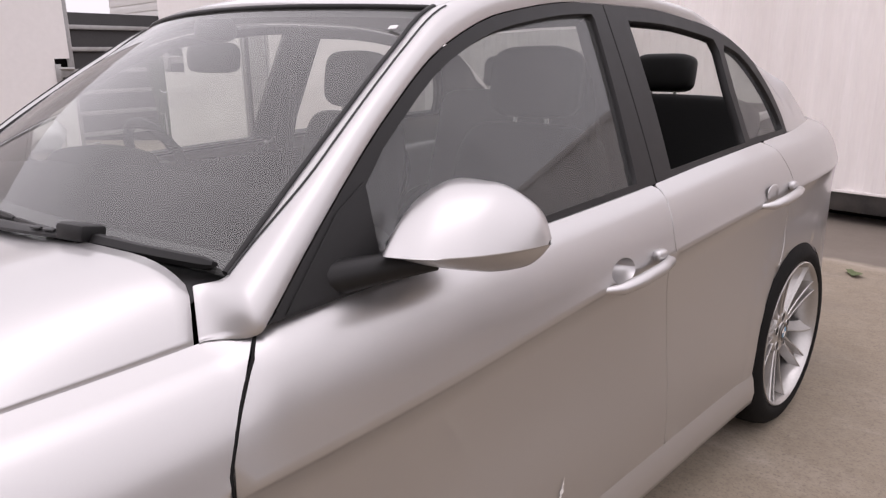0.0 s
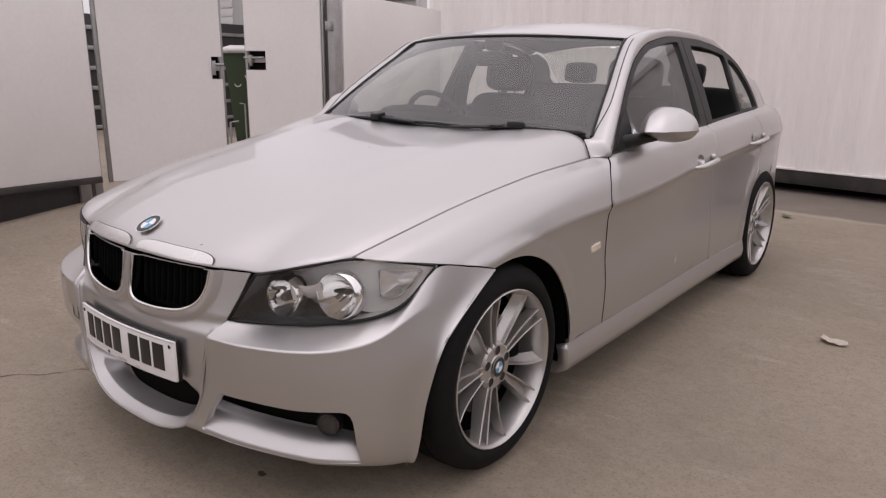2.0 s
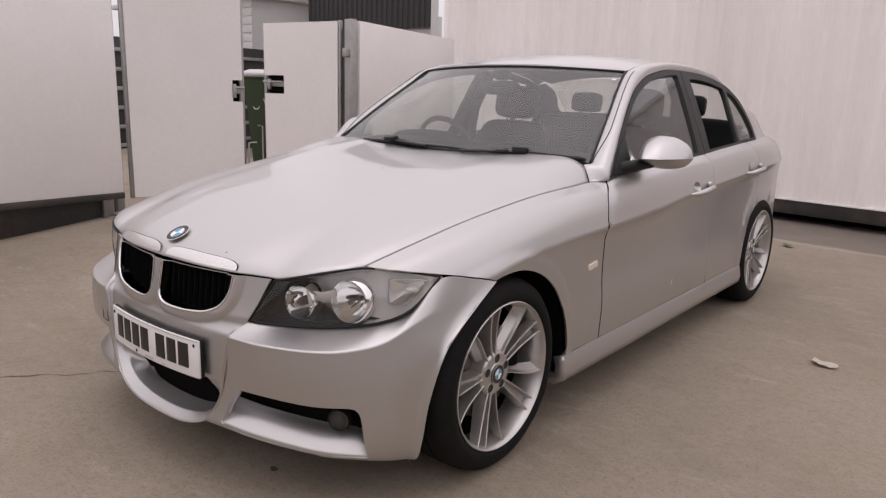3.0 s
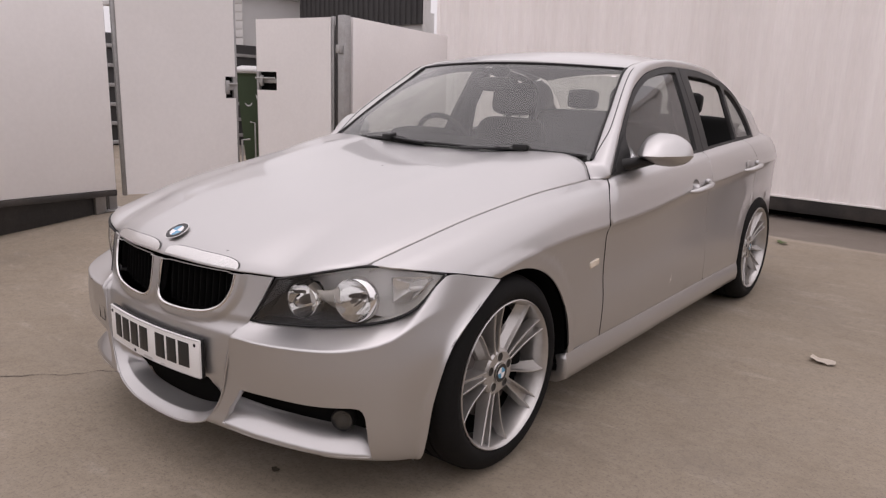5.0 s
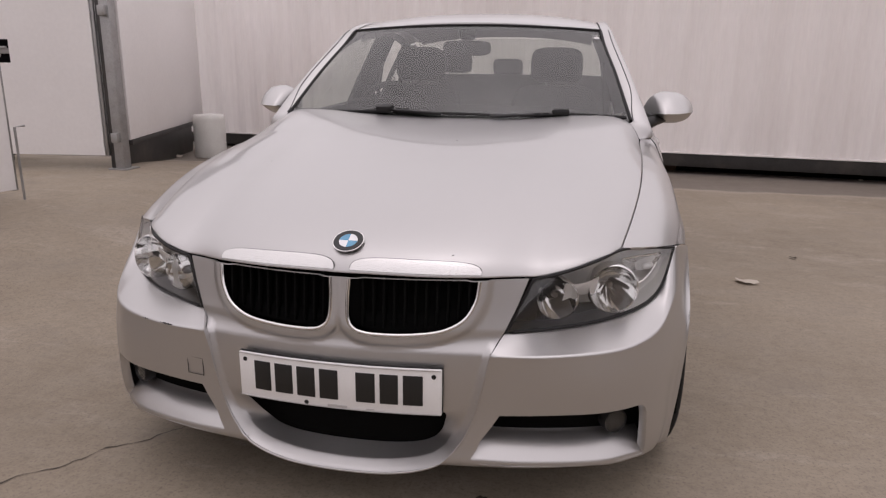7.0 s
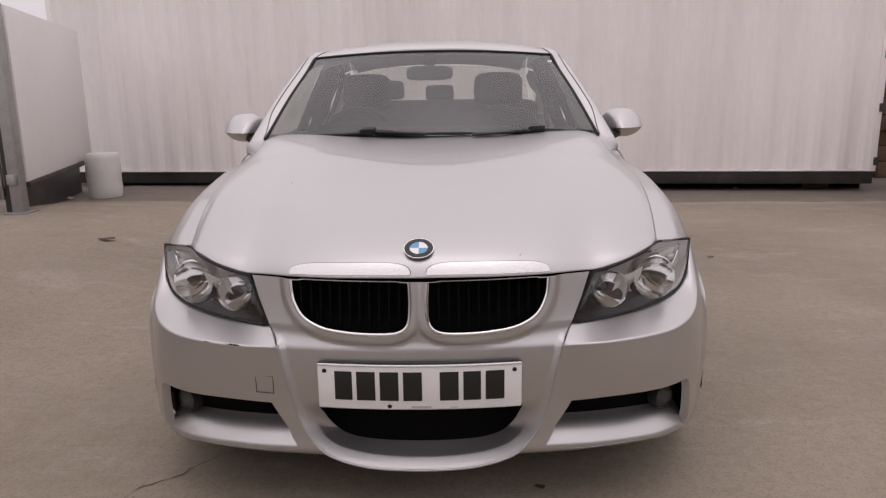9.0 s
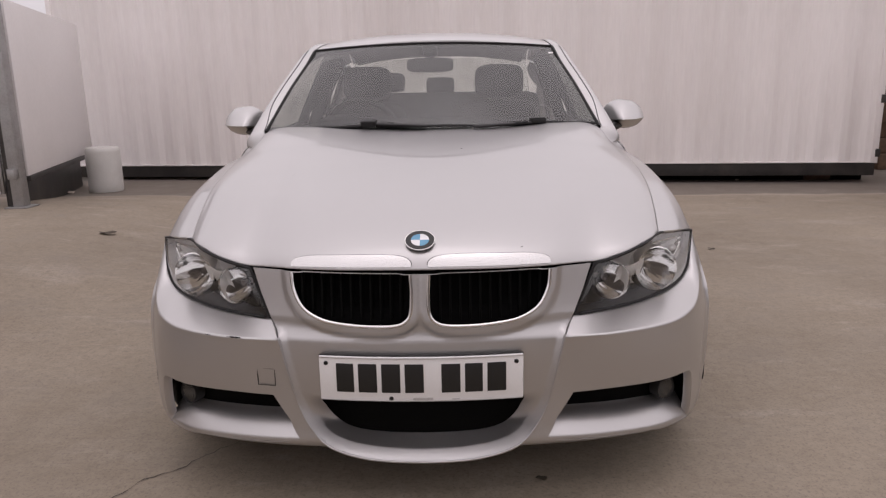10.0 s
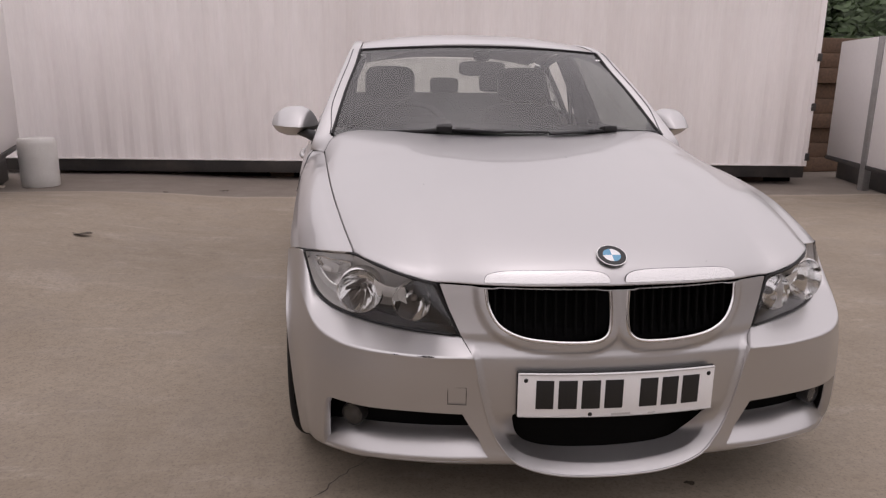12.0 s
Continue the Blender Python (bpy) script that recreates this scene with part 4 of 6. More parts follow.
        emit("wheel_arch_liner", moved((V, F), pose(0, c[0], c[1])), DARK, car, s, "black wheel arch liner", 40)


def grip(y0):
    """Outline of the finger recess behind a handle, on the side's own surface."""
    z = zc_of(y0) + 0.022
    return [(y0 - 0.055 + 0.046 * math.cos(a), v_at(y0 - 0.055 + 0.046 * math.cos(a), z + 0.027 * math.sin(a))) for a in np.linspace(0, 2 * math.pi, 33)[:-1]]


def handle(door, y0, s):
    """A pull handle over a shallow cup on the crease."""
    z = zc_of(y0) + 0.004
    w = w_of(y0)
    h = emit("door_handle", tube([(w - 0.006, y0 - 0.125, z - 0.010), (w + 0.020, y0 - 0.10, z - 0.006), (w + 0.030, y0 - 0.04, z), (w + 0.030, y0 + 0.05, z + 0.006), (w + 0.022, y0 + 0.105, z + 0.010), (w - 0.008, y0 + 0.128, z + 0.012)],
             [0.007, 0.0125, 0.0145, 0.0145, 0.0125, 0.007], 12), PAINT, door, s, "body-coloured pull handle", 60)
    ring = grip(y0)
    c = (sum(p[0] for p in ring) / len(ring), sum(p[1] for p in ring) / len(ring))

    def bowl(u, r):
        a, b = ring[int(round(u * len(ring))) % len(ring)]
        r = max(0.02, 1 - r)
        return side(c[0] + (a - c[0]) * r, c[1] + (b - c[1]) * r) - Vector((0.038 * math.sqrt(max(0.0, 1 - r * r)), 0, 0))
    if y0 < 2:
        emit("handle_cup", grid(bowl, len(ring), 6), PAINT, h, s, "shaded grip recess")
    else:
        emit("handle_cup", moved(blob((0.005, 0.042, 0.026), (0.9, 0.9)), pose(w - 0.002, y0 - 0.055, z + 0.020)), PAINT, h, s, "shaded grip recess", 60)
    emit("lock_cover", moved(blob((0.012, 0.022, 0.014), (0.7, 0.7), (16, 8)), pose(w + 0.004, y0 + 0.09, z + 0.024)), PAINT, h, s, "", 60)


# -- bonnet --
front_y = curve((0.0, -0.695), (0.2, -0.683), (0.34, -0.655), (0.467, -0.604), (0.53, -0.592), (0.575, -0.573), (0.615, -0.541), (0.657, -0.497), (0.684, -0.445))
front_z = curve((0.0, 0.690), (0.34, 0.688), (0.467, 0.686), (0.53, 0.700), (0.575, 0.711), (0.615, 0.722), (0.657, 0.731), (0.684, 0.734))
rise = curve((0.0, 0.0), (0.012, 0.022), (0.03, 0.041), (0.061, 0.061), (0.145, 0.096), (0.30, 0.135), (0.5, 0.175), (0.7, 0.208), (1.0, 0.250), (1.3, 0.280))


def ease(t):
    t = min(1.0, max(0.0, t))
    return t * t * (3 - 2 * t)


def bonnet_z(x, y):
    ax = abs(x)
    s = min(1.0, (1.0 + 0.004 * ease((y - 0.2) / 0.4)) * ax / xt_of(max(y, -0.445)))
    xf = s * 0.684
    d = y - front_y(xf)
    d0 = max(d, 0.0)
    w = min(1.0, s) ** (2.8 + 5.0 * ease((y + 0.05) / 0.72) + 7.0 * ease((y - 0.30) / 0.38))
    zf = front_z(xf)
    zf += (0.690 + 0.044 * s * s - zf) * ease(d0 / 0.35)
    z = zf + rise(d0) * (1 - w) + (zt_of(-0.445 + d0) - 0.733) * w + min(d, 0.0) * 1.5
    # raised power line from the grille back to the screen pillar
    r = (ax - (0.36 + 0.10 * (y + 0.65))) / 0.07
    return z + 0.0045 * math.exp(-r * r) * min(1, max(0, d) / 0.3)


def bonnet_at(x, y):
    return Vector((x, y, bonnet_z(x, y)))


def up(p):
    return Vector((0, -0.3, 1))


BON_U = [1 - (1 - k / 26) ** 1.7 for k in range(27)]
BON_U = [-1.02] + [-u for u in reversed(BON_U[1:])] + BON_U + [1.02]
BON_V = [-0.02] + [k / 56 for k in range(57)] + [1.02]


def between(line, t):
    k = min(len(line) - 2, max(0, int(t * (len(line) - 1))))
    return line[k] + (line[k + 1] - line[k]) * (t * (len(line) - 1) - k)


def bonnet_sheet(a, b):
    """The whole bonnet over the unit square, its rim turned down."""
    u, v = between(BON_U, a), between(BON_V, b)
    drop = 1.3 * (max(0.0, abs(u) - 1) + max(0.0, v - 1)) + 0.25 * max(0.0, -v)
    u, v = min(1.0, max(-1.0, u)), min(1.0, max(0.0, v))
    k = abs(u)
    y0 = front_y(k * 0.684) + 0.003
    y1 = min(0.645 + 0.128 * (0.775 * k) ** 2, 0.714 - 0.385 * (k - 0.948))
    y = y0 + (y1 - y0) * v
    x = u * (xt_of(max(y, -0.445)) - 0.0028 - 0.0012 * ease((y + 0.3) / 0.5))
    return Vector((x, y, bonnet_z(x, y) - drop))


def bonnet():
    emit("bonnet", grid(bonnet_sheet, len(BON_U) - 1, len(BON_V) - 1, up), PAINT, car)
    # bright grille tops let into the bonnet's front edge
    for s in (1, -1):
        lid = [(x, front_y(x) + 0.004) for x in np.linspace(0.023, 0.343, 20)]
        lid += [(0.183 + 0.162 * u, front_y(0.183 + 0.162 * u) + 0.006 + 0.0185 * max(0.0, 1 - abs(u) ** 5) ** 0.5) for u in (math.cos(math.pi * k / 32) for k in range(33))]
        emit("grille_top_trim", panel(lid, bonnet_at, 0.016, flange=0.006, lift=0.0035, out=up), CHROME_SATIN, car, s, "satin chrome grille top")
        emit("trim_joint", tube([bonnet_at(s * x, y) + Vector((0, 0, 0.0015)) for x, y in lid[19:]], 0.0016, 6), INK, car, smooth_angle=50)
    b = pose(0, -0.632, bonnet_z(0, -0.632) + 0.002) @ Matrix.Rotation(-math.atan2(bonnet_z(0, -0.60) - bonnet_z(0, -0.66), 0.06) * -1, 4, "X")
    roundel(b, 0.0405, car)


def roundel(m, r, parent, name="badge"):
    """A round enamel emblem: bright rim, black ring, two blue and two white quarters."""
    turn = m @ Matrix.Rotation(radians(-90), 4, "Y")
    k = r / 0.0405
    rim = emit(name, moved(lathe([(0.0, 0.0), (0.003 * k, 0.0395 * k), (0.0055 * k, 0.0405 * k), (0.0055 * k, 0.0385 * k), (0.004 * k, 0.038 * k), (0.004 * k, 0.0)][1:], 40), turn), CHROME, parent, 1, "round enamel emblem", 30)
    emit("emblem_ring", moved(lathe([(0.0048 * k, 0.0385 * k), (0.0058 * k, 0.037 * k), (0.0058 * k, 0.0245 * k), (0.0048 * k, 0.024 * k)], 40), turn), INK, rim, smooth_angle=30)
    for i in range(4):
        V = [Vector((0.006 * k, 0, 0))] + [Vector((0.006 * k, 0.0242 * k * math.sin(a), 0.0242 * k * math.cos(a))) for a in np.linspace(math.pi / 2 * i, math.pi / 2 * (i + 1), 9)]
        emit("emblem_quarter", moved((V, [(0, j + 2, j + 1) for j in range(8)]), turn), BLUE if i % 2 == 0 else ENAMEL, rim)



# -- centre of the bumper --
mid_y = curve((0.10, -0.69), (0.16, -0.735), (0.18, -0.746), (0.25, -0.747), (0.33, -0.744), (0.42, -0.746), (0.50, -0.742), (0.55, -0.722), (0.60, -0.711), (0.69, -0.695))
mid_b = curve((0.15, 0.22), (0.25, 0.30), (0.4, 0.28), (0.5, 0.29), (0.55, 0.37), (0.69, 0.41))


KIDNEY = smooth_line([(0.024, 0.682), (0.0215, 0.62), (0.028, 0.572), (0.055, 0.552), (0.12, 0.547), (0.20, 0.551), (0.262, 0.562), (0.310, 0.588), (0.336, 0.632), (0.343, 0.681)], 6)
RIDGE = smooth_line([(0.380, 0.512), (0.364, 0.44), (0.348, 0.371), (0.331, 0.312), (0.306, 0.264), (0.266, 0.217), (0.216, 0.194), (0.15, 0.179), (0.08, 0.171), (0.0, 0.168)], 5)
INTAKE_HALF = smooth_line([(0.0, 0.238), (0.10, 0.240), (0.178, 0.247), (0.224, 0.262), (0.252, 0.288), (0.268, 0.322), (0.272, 0.344), (0.264, 0.352)], 5)
INTAKE = [(x, 0.353) for x in np.linspace(-0.253, 0.253, 15)] + list(reversed(INTAKE_HALF)) + [(-x, z) for x, z in INTAKE_HALF[1:]]


def dense(line):
    """Closely spaced points along a line, as two arrays."""
    P = np.array(line)
    d = np.concatenate(([0], np.cumsum(np.hypot(*np.diff(P, axis=0).T))))
    t = np.linspace(0, d[-1], int(d[-1] / 0.001))
    return np.interp(t, d, P[:, 0]), np.interp(t, d, P[:, 1])


(KX, KZ), (RX, RZ), (IX, IZ) = dense(KIDNEY), dense(RIDGE), dense(INTAKE_HALF + [(0.0, 0.353)])


def gap_to(X, Z, x, z):
    return math.sqrt(float(np.min((X - abs(x)) ** 2 + (Z - z) ** 2)))


def fin_step(x, z):
    """The middle lies a step inside the fins that run down from the lamps."""
    return 0.013 * min(1.0, gap_to(RX, RZ, x, z) / 0.018) * ease((0.565 - z) / 0.05)


def bumper_mid(x, z):
    # a soft bead round each grille
    d = gap_to(KX, KZ, x, z)
    return Vector((x, mid_y(z) + mid_b(z) * x * x + fin_step(x, z) - 0.011 * (1 - ease((d - 0.017) / 0.018)), z))


LIP_AT = next(i for i, p in enumerate(RIDGE) if p[1] < 0.376)
LIP_OUT = RIDGE[LIP_AT:]
LIP_OUT = path3(*[(x, 0, z) for x, z in LIP_OUT + [(-x, z) for x, z in reversed(LIP_OUT[:-1])]])
LIP_IN = path3(*[(x, 0, z) for x, z in list(reversed(INTAKE_HALF)) + [(-x, z) for x, z in INTAKE_HALF[1:]]])
LIP_CUT = ((0.0, -0.03, 0.022), (0.10, -0.035, 0.006), (0.17, 0.0, 0.0), (0.26, 0.10, 0.008), (0.38, 0.24, 0.021), (0.52, 0.42, 0.038), (0.75, 0.70, 0.064), (1.0, 1.0, 0.090))


def lip(u, t):
    """The deep lip: it turns under at its outer edge and scoops back to the intake."""
    u, t = min(1.0, max(0.0, u)), min(1.0, max(0.0, t))
    a, b = LIP_OUT(u), LIP_IN(u)
    c = knotted([Vector((p, q, 0)) for _, p, q in LIP_CUT], [k for k, _, _ in LIP_CUT], t)
    h = ease(min(u, 1 - u) / 0.16)
    p = a.lerp(b, c.x if c.x > 0 else c.x * h)
    y = c.y * h + (1 - h) * (fin_step(p.x, p.z) if t > 0.17 else 0.0)
    return Vector((p.x, mid_y(max(0.157, p.z)) + mid_b(p.z) * p.x * p.x + y, p.z - 0.45 * max(0.0, y - 0.035)))


def forward(p):
    return Vector((p.x * 0.6, -1, 0.1))


def front_bumper():
    half = [(x, 0.6835) for x in np.linspace(0, 0.458, 24)] + [(0.435, 0.62), (0.406, 0.555)] + RIDGE[:LIP_AT + 1]
    half += [(half[-1][0] + (INTAKE_HALF[-1][0] - half[-1][0]) * k / 8, half[-1][1] + (INTAKE_HALF[-1][1] - half[-1][1]) * k / 8) for k in range(1, 9)] + [(x, 0.352) for x in np.linspace(0.253, 0, 12)]
    outline = half + [(-x, z) for x, z in reversed(half[1:-1])]
    intake = INTAKE
    b = emit("front_bumper", panel(outline, bumper_mid, 0.0075, [KIDNEY, [(-x, z) for x, z in reversed(KIDNEY)]], 0.008, out=forward, hole_flange=0.006), PAINT, car, 1, "silver front bumper with deep sporty lip")
    emit("front_lip", grid(lip, 150, 22, forward), PAINT, b)
    # raised edge running down each fin and round the lip
    edge = RIDGE + [(-x, z) for x, z in reversed(RIDGE[:-1])]
    emit("fin_edge", tube([(x, mid_y(z) + mid_b(z) * x * x + 0.0012, z) for x, z in edge], 0.0034, 10), PAINT, b, smooth_angle=60)
    # one flat sheet for the mesh, its near-black colour includes the cavity's shade
    emit("intake_mesh", panel([(x * 1.3, z + 0.05 if z > 0.34 else 0.349 - (0.349 - z) * 1.7) for x, z in intake], lambda x, z: Vector((x, -0.62 + 0.3 * x * x, z)), 0.03, flange=0), DARK, b, 1, "black intake mesh sheet, cavity shade put into its colour")
    for s in (1, -1):
        ring = [bumper_mid(*p) + Vector((0, -0.001, 0)) for p in KIDNEY]
        g = emit("kidney_grille", tube([p + Vector((0, 0.004, 0)) for p in ring], 0.0058, 8), CHROME, car, s, "oval grille with bright surround and dark upright slats", 60)
        cav = [(0.183 + (x - 0.183) * (1.65 if x > 0.183 else 1.06), 0.615 + (z - 0.615) * 1.12) for x, z in KIDNEY]
        # near-black sheet behind the slats paints the shade of the grille's depth
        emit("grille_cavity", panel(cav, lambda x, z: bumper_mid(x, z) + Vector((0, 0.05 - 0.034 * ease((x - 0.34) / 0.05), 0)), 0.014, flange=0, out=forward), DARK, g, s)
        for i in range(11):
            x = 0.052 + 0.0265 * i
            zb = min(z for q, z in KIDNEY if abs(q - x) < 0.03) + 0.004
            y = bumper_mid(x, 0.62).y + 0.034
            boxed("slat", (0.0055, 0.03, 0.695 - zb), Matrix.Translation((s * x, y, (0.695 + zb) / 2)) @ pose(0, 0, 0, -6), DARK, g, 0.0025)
        corner(b, s)
    plate(b)
    # painted-over towing eye cover
    ring = [(-0.444, 0.427), (-0.444, 0.379), (-0.396, 0.377), (-0.396, 0.425)]
    emit("towing_cover", tube([Vector((x, front_corner_y(-x) - 0.0005, z)) for x, z in straight(ring, 0.02)], 0.0011, 6, True), INK, b, smooth_angle=40)


ROW_HL = ((0.407, -0.655, 0.551), (0.53, -0.575, 0.545), (0.64, -0.513, 0.553), (0.745, -0.432, 0.573), (0.793, -0.363, 0.606), (0.8325, -0.280, 0.695), (0.868, -0.165, 0.681), (0.893, -0.080, 0.661))
ROW_CREASE = ((0.379, -0.712, 0.511), (0.51, -0.688, 0.512), (0.65, -0.632, 0.515), (0.735, -0.567, 0.521), (0.797, -0.475, 0.540), (0.843, -0.338, 0.598), (0.873, -0.218, 0.604), (0.893, -0.168, 0.606))
ROW_A = ((0.364, -0.707, 0.44), (0.51, -0.686, 0.436), (0.66, -0.634, 0.434), (0.752, -0.562, 0.434), (0.812, -0.478, 0.44), (0.856, -0.378, 0.47), (0.876, -0.325, 0.49), (0.889, -0.302, 0.505))
ROW_B = ((0.342, -0.707, 0.35), (0.50, -0.680, 0.342), (0.655, -0.632, 0.337), (0.75, -0.565, 0.335), (0.81, -0.49, 0.337), (0.845, -0.402, 0.342), (0.862, -0.378, 0.35), (0.873, -0.363, 0.352))
ROW_C = ((0.306, -0.718, 0.262), (0.48, -0.682, 0.255), (0.65, -0.627, 0.245), (0.75, -0.558, 0.237), (0.81, -0.482, 0.23), (0.836, -0.408, 0.225), (0.849, -0.386, 0.222), (0.857, -0.376, 0.22))
ROW_D = ((0.266, -0.729, 0.217), (0.46, -0.690, 0.206), (0.65, -0.618, 0.194), (0.745, -0.54, 0.183), (0.80, -0.462, 0.169), (0.822, -0.396, 0.156), (0.835, -0.386, 0.157), (0.843, -0.382, 0.157))
ROW_E = ((0.25, -0.700, 0.192), (0.45, -0.655, 0.184), (0.63, -0.585, 0.174), (0.72, -0.51, 0.163), (0.77, -0.44, 0.152), (0.784, -0.391, 0.144), (0.797, -0.382, 0.146), (0.804, -0.378, 0.149))
ROWS_3D = [path3(*r, even=True) for r in (ROW_HL, ROW_CREASE, ROW_A, ROW_B, ROW_C, ROW_D, ROW_E)]
CORNER_B = (0.0, 0.081, 0.085, 0.089, 0.165, 0.26, 0.35, 0.405, 0.44)
CORNER_MEMO = {}


def bumper_corner(a, b):
    s = a / 0.8
    key = round(s, 5)
    if key not in CORNER_MEMO:
        r = [f(s) for f in ROWS_3D]
        CORNER_MEMO[key] = [r[0], r[1].lerp(r[0], 0.05), r[1], r[1].lerp(r[2], 0.06), r[2], r[3], r[4], r[5], r[6]]
    return knotted(CORNER_MEMO[key], CORNER_B, b)


def front_corner_y(x, b=0.2):
    lo, hi = 0.0, 0.8
    for _ in range(20):
        m = (lo + hi) / 2
        lo, hi = (m, hi) if bumper_corner(m, b).x < x else (lo, m)
    return bumper_corner(lo, b).y


def corner_out(p):
    return Vector((p.x - 0.2, p.y - 0.1, p.z - 0.35))


def corner(b, s):
    """The bumper's outer part: shelf under the lamp, slot with fog lamp, and the blade below it."""
    slot = smooth_line([(0.045, 0.258), (0.12, 0.250), (0.22, 0.245), (0.32, 0.243), (0.358, 0.248), (0.374, 0.268), (0.380, 0.32)], 4) + [(0.384, 0.392), (0.30, 0.394), (0.20, 0.397), (0.10, 0.40), (0.055, 0.398), (0.034, 0.385), (0.030, 0.33)]
    outline = [(0.0, 0.0), (0.80, 0.0), (0.80, 0.345), (0.793, 0.375), (0.775, 0.398), (0.74, 0.415), (0.68, 0.43), (0.0, 0.43)]
    emit("bumper_corner", panel(outline, bumper_corner, 0.018, [slot], 0.02, out=corner_out, hole_flange=0.025, rows=(0.073, 0.079, 0.083, 0.087, 0.091, 0.098)), PAINT, b, s)
    inner = [bumper_corner(*p) for p in slot]

    def deep(x, z):
        return Vector((x, front_corner_y(x) + 0.11, z))
    # near-black sheet at the back paints in the slot's shade
    emit("slot_cavity", panel([(0.28, 0.20), (0.815, 0.17), (0.815, 0.38), (0.28, 0.38)], deep, 0.05, flange=0, out=forward), DARK, b, s, "near-black sheet standing in for shade in the slot")

    # blade: rises from the lower edge back into the slot
    def blade(u, w):
        a = 0.028 + 0.356 * u
        p = bumper_corner(a, 0.396)
        q = p + Vector((-0.025 * u, 0.078, 0.064))
        top = p.lerp(q, max(0.0, (w - 0.12) / 0.88)) + Vector((0, 0, 0.010 * math.sin(math.pi * min(1, w * 1.1))))
        return top
    emit("lower_blade", grid(blade, 26, 10, out=up), PAINT, b, s, "silver blade below the slot")
    e0, e1 = blade(1, 0.0), blade(1, 1.0)
    emit("blade_end", ([e0 + Vector((0.003, 0, 0)), e1 + Vector((0.003, 0, 0)), e1 + Vector((0.003, 0.0, -0.045)), e0 + Vector((0.002, 0.012, -0.008))], [(0, 1, 2, 3)]), PAINT, b, s)
    # fog lamp
    c = Vector((0.692, front_corner_y(0.69) + 0.058, 0.296))
    fog = emit("fog_lamp", moved(lathe([(-0.03, 0.0), (-0.028, 0.010), (-0.012, 0.024), (0.0, 0.029), (0.004, 0.031), (0.0, 0.034), (-0.03, 0.034)], 28), Matrix.Translation(c) @ pose(0, 0, 0, 0, 0, -62)), BLACK_TRIM, b, s, "round fog lamp in the slot", 40)
    emit("fog_lens", moved(lathe([(0.003, 0.0), (0.002, 0.015), (0.0, 0.029)], 24), Matrix.Translation(c) @ pose(0, 0, 0, 0, 0, -62)), CLEAR, fog, s, smooth_angle=60)


def plate_piece(name, size, x, y, z, mat, parent, bevel, label=""):
    """A flat piece bent to the bumper's sweep."""
    bm = bmesh.new()
    box(bm, size, pose(x, y, z), bevel)
    for k in range(-11, 12):
        bmesh.ops.bisect_plane(bm, geom=bm.verts[:] + bm.edges[:] + bm.faces[:], plane_co=(k * 0.022, 0, 0), plane_no=(1, 0, 0))
    for v in bm.verts:
        v.co.y += 0.29 * v.co.x ** 2
    return part(name, bm, mat, parent, label)


def plate(b):
    """A white registration plate in a thin surround; its characters are plain bars."""
    holder = plate_piece("plate_holder", (0.536, 0.012, 0.123), 0.0, -0.748, 0.4155, BLACK_TRIM, b, 0.003)
    p = plate_piece("number_plate", (0.534, 0.008, 0.122), 0.0, -0.757, 0.4155, PLATE_WHITE, b, 0.003, "white number plate with dark character bars")
    for z in (0.4155 - 0.0585, 0.4155 + 0.0585):
        plate_piece("plate_surround", (0.532, 0.003, 0.003), 0.0, -0.7618, z, LAMP_GREY, p, 0.001)
    x = -0.222
    for w, h in ((0.047, 0.079), (0.05, 0.079), (0.05, 0.079), (0.05, 0.079), (0, 0), (0.05, 0.079), (0.047, 0.079), (0.05, 0.079)):
        if not w:
            x += 0.034
            continue
        plate_piece("character_bar", (w - 0.001, 0.002, h), x + w / 2, -0.7617, 0.419, INK, p, 0.0008)
        x += w + 0.011
    for q in (-0.248, 0.248):
        emit("screw_cap", moved(blob((0.006, 0.002, 0.006), (1, 1), (14, 8)), pose(q, -0.762 + 0.29 * q * q, 0.458)), BLACK_TRIM, p, smooth_angle=60)
    plate_piece("dealer_bar", (0.052, 0.0015, 0.007), 0.005, -0.7615, 0.3625, LAMP_GREY, p, 0.0005)
    emit("dealer_mark", moved(blob((0.006, 0.001, 0.006), (1, 1), (14, 8)), pose(-0.078, -0.7617 + 0.0018, 0.3635)), INK, p, smooth_angle=60)
    plate_piece("maker_bar", (0.02, 0.0015, 0.003), 0.09, -0.7615, 0.361, LAMP_GREY, p, 0.0004)


# -- headlamps --
LAMP_TOP = path3((0.469, -0.604, 0.680), (0.53, -0.595, 0.696), (0.615, -0.541, 0.718), (0.683, -0.446, 0.729), (0.758, -0.362, 0.718), (0.830, -0.281, 0.703))
LAMP_LOW = path3((0.410, -0.656, 0.554), (0.53, -0.578, 0.549), (0.64, -0.516, 0.557), (0.745, -0.434, 0.577), (0.796, -0.365, 0.612), (0.829, -0.283, 0.697))
LAMP_OUT = Vector((0.45, -0.86, 0.22)).normalized()


def lamp_face(s, t):
    p = LAMP_LOW(s).lerp(LAMP_TOP(s), t)
    return p + LAMP_OUT * (0.020 * math.sin(math.pi * min(1, max(0, t))) * math.sin(math.pi * min(1, max(0, s))) ** 0.6)


def lamp_back(d0):
    def f(s, t):
        q = 0.06 + 0.88 * t
        d = d0 * (1 - 0.66 * ease((s - 0.62) / 0.3)) + 0.03 * max(0.0, 0.5 - s)
        return LAMP_LOW(s).lerp(LAMP_TOP(s), q) - LAMP_OUT * d
    return f


def lampward(p):
    return LAMP_OUT


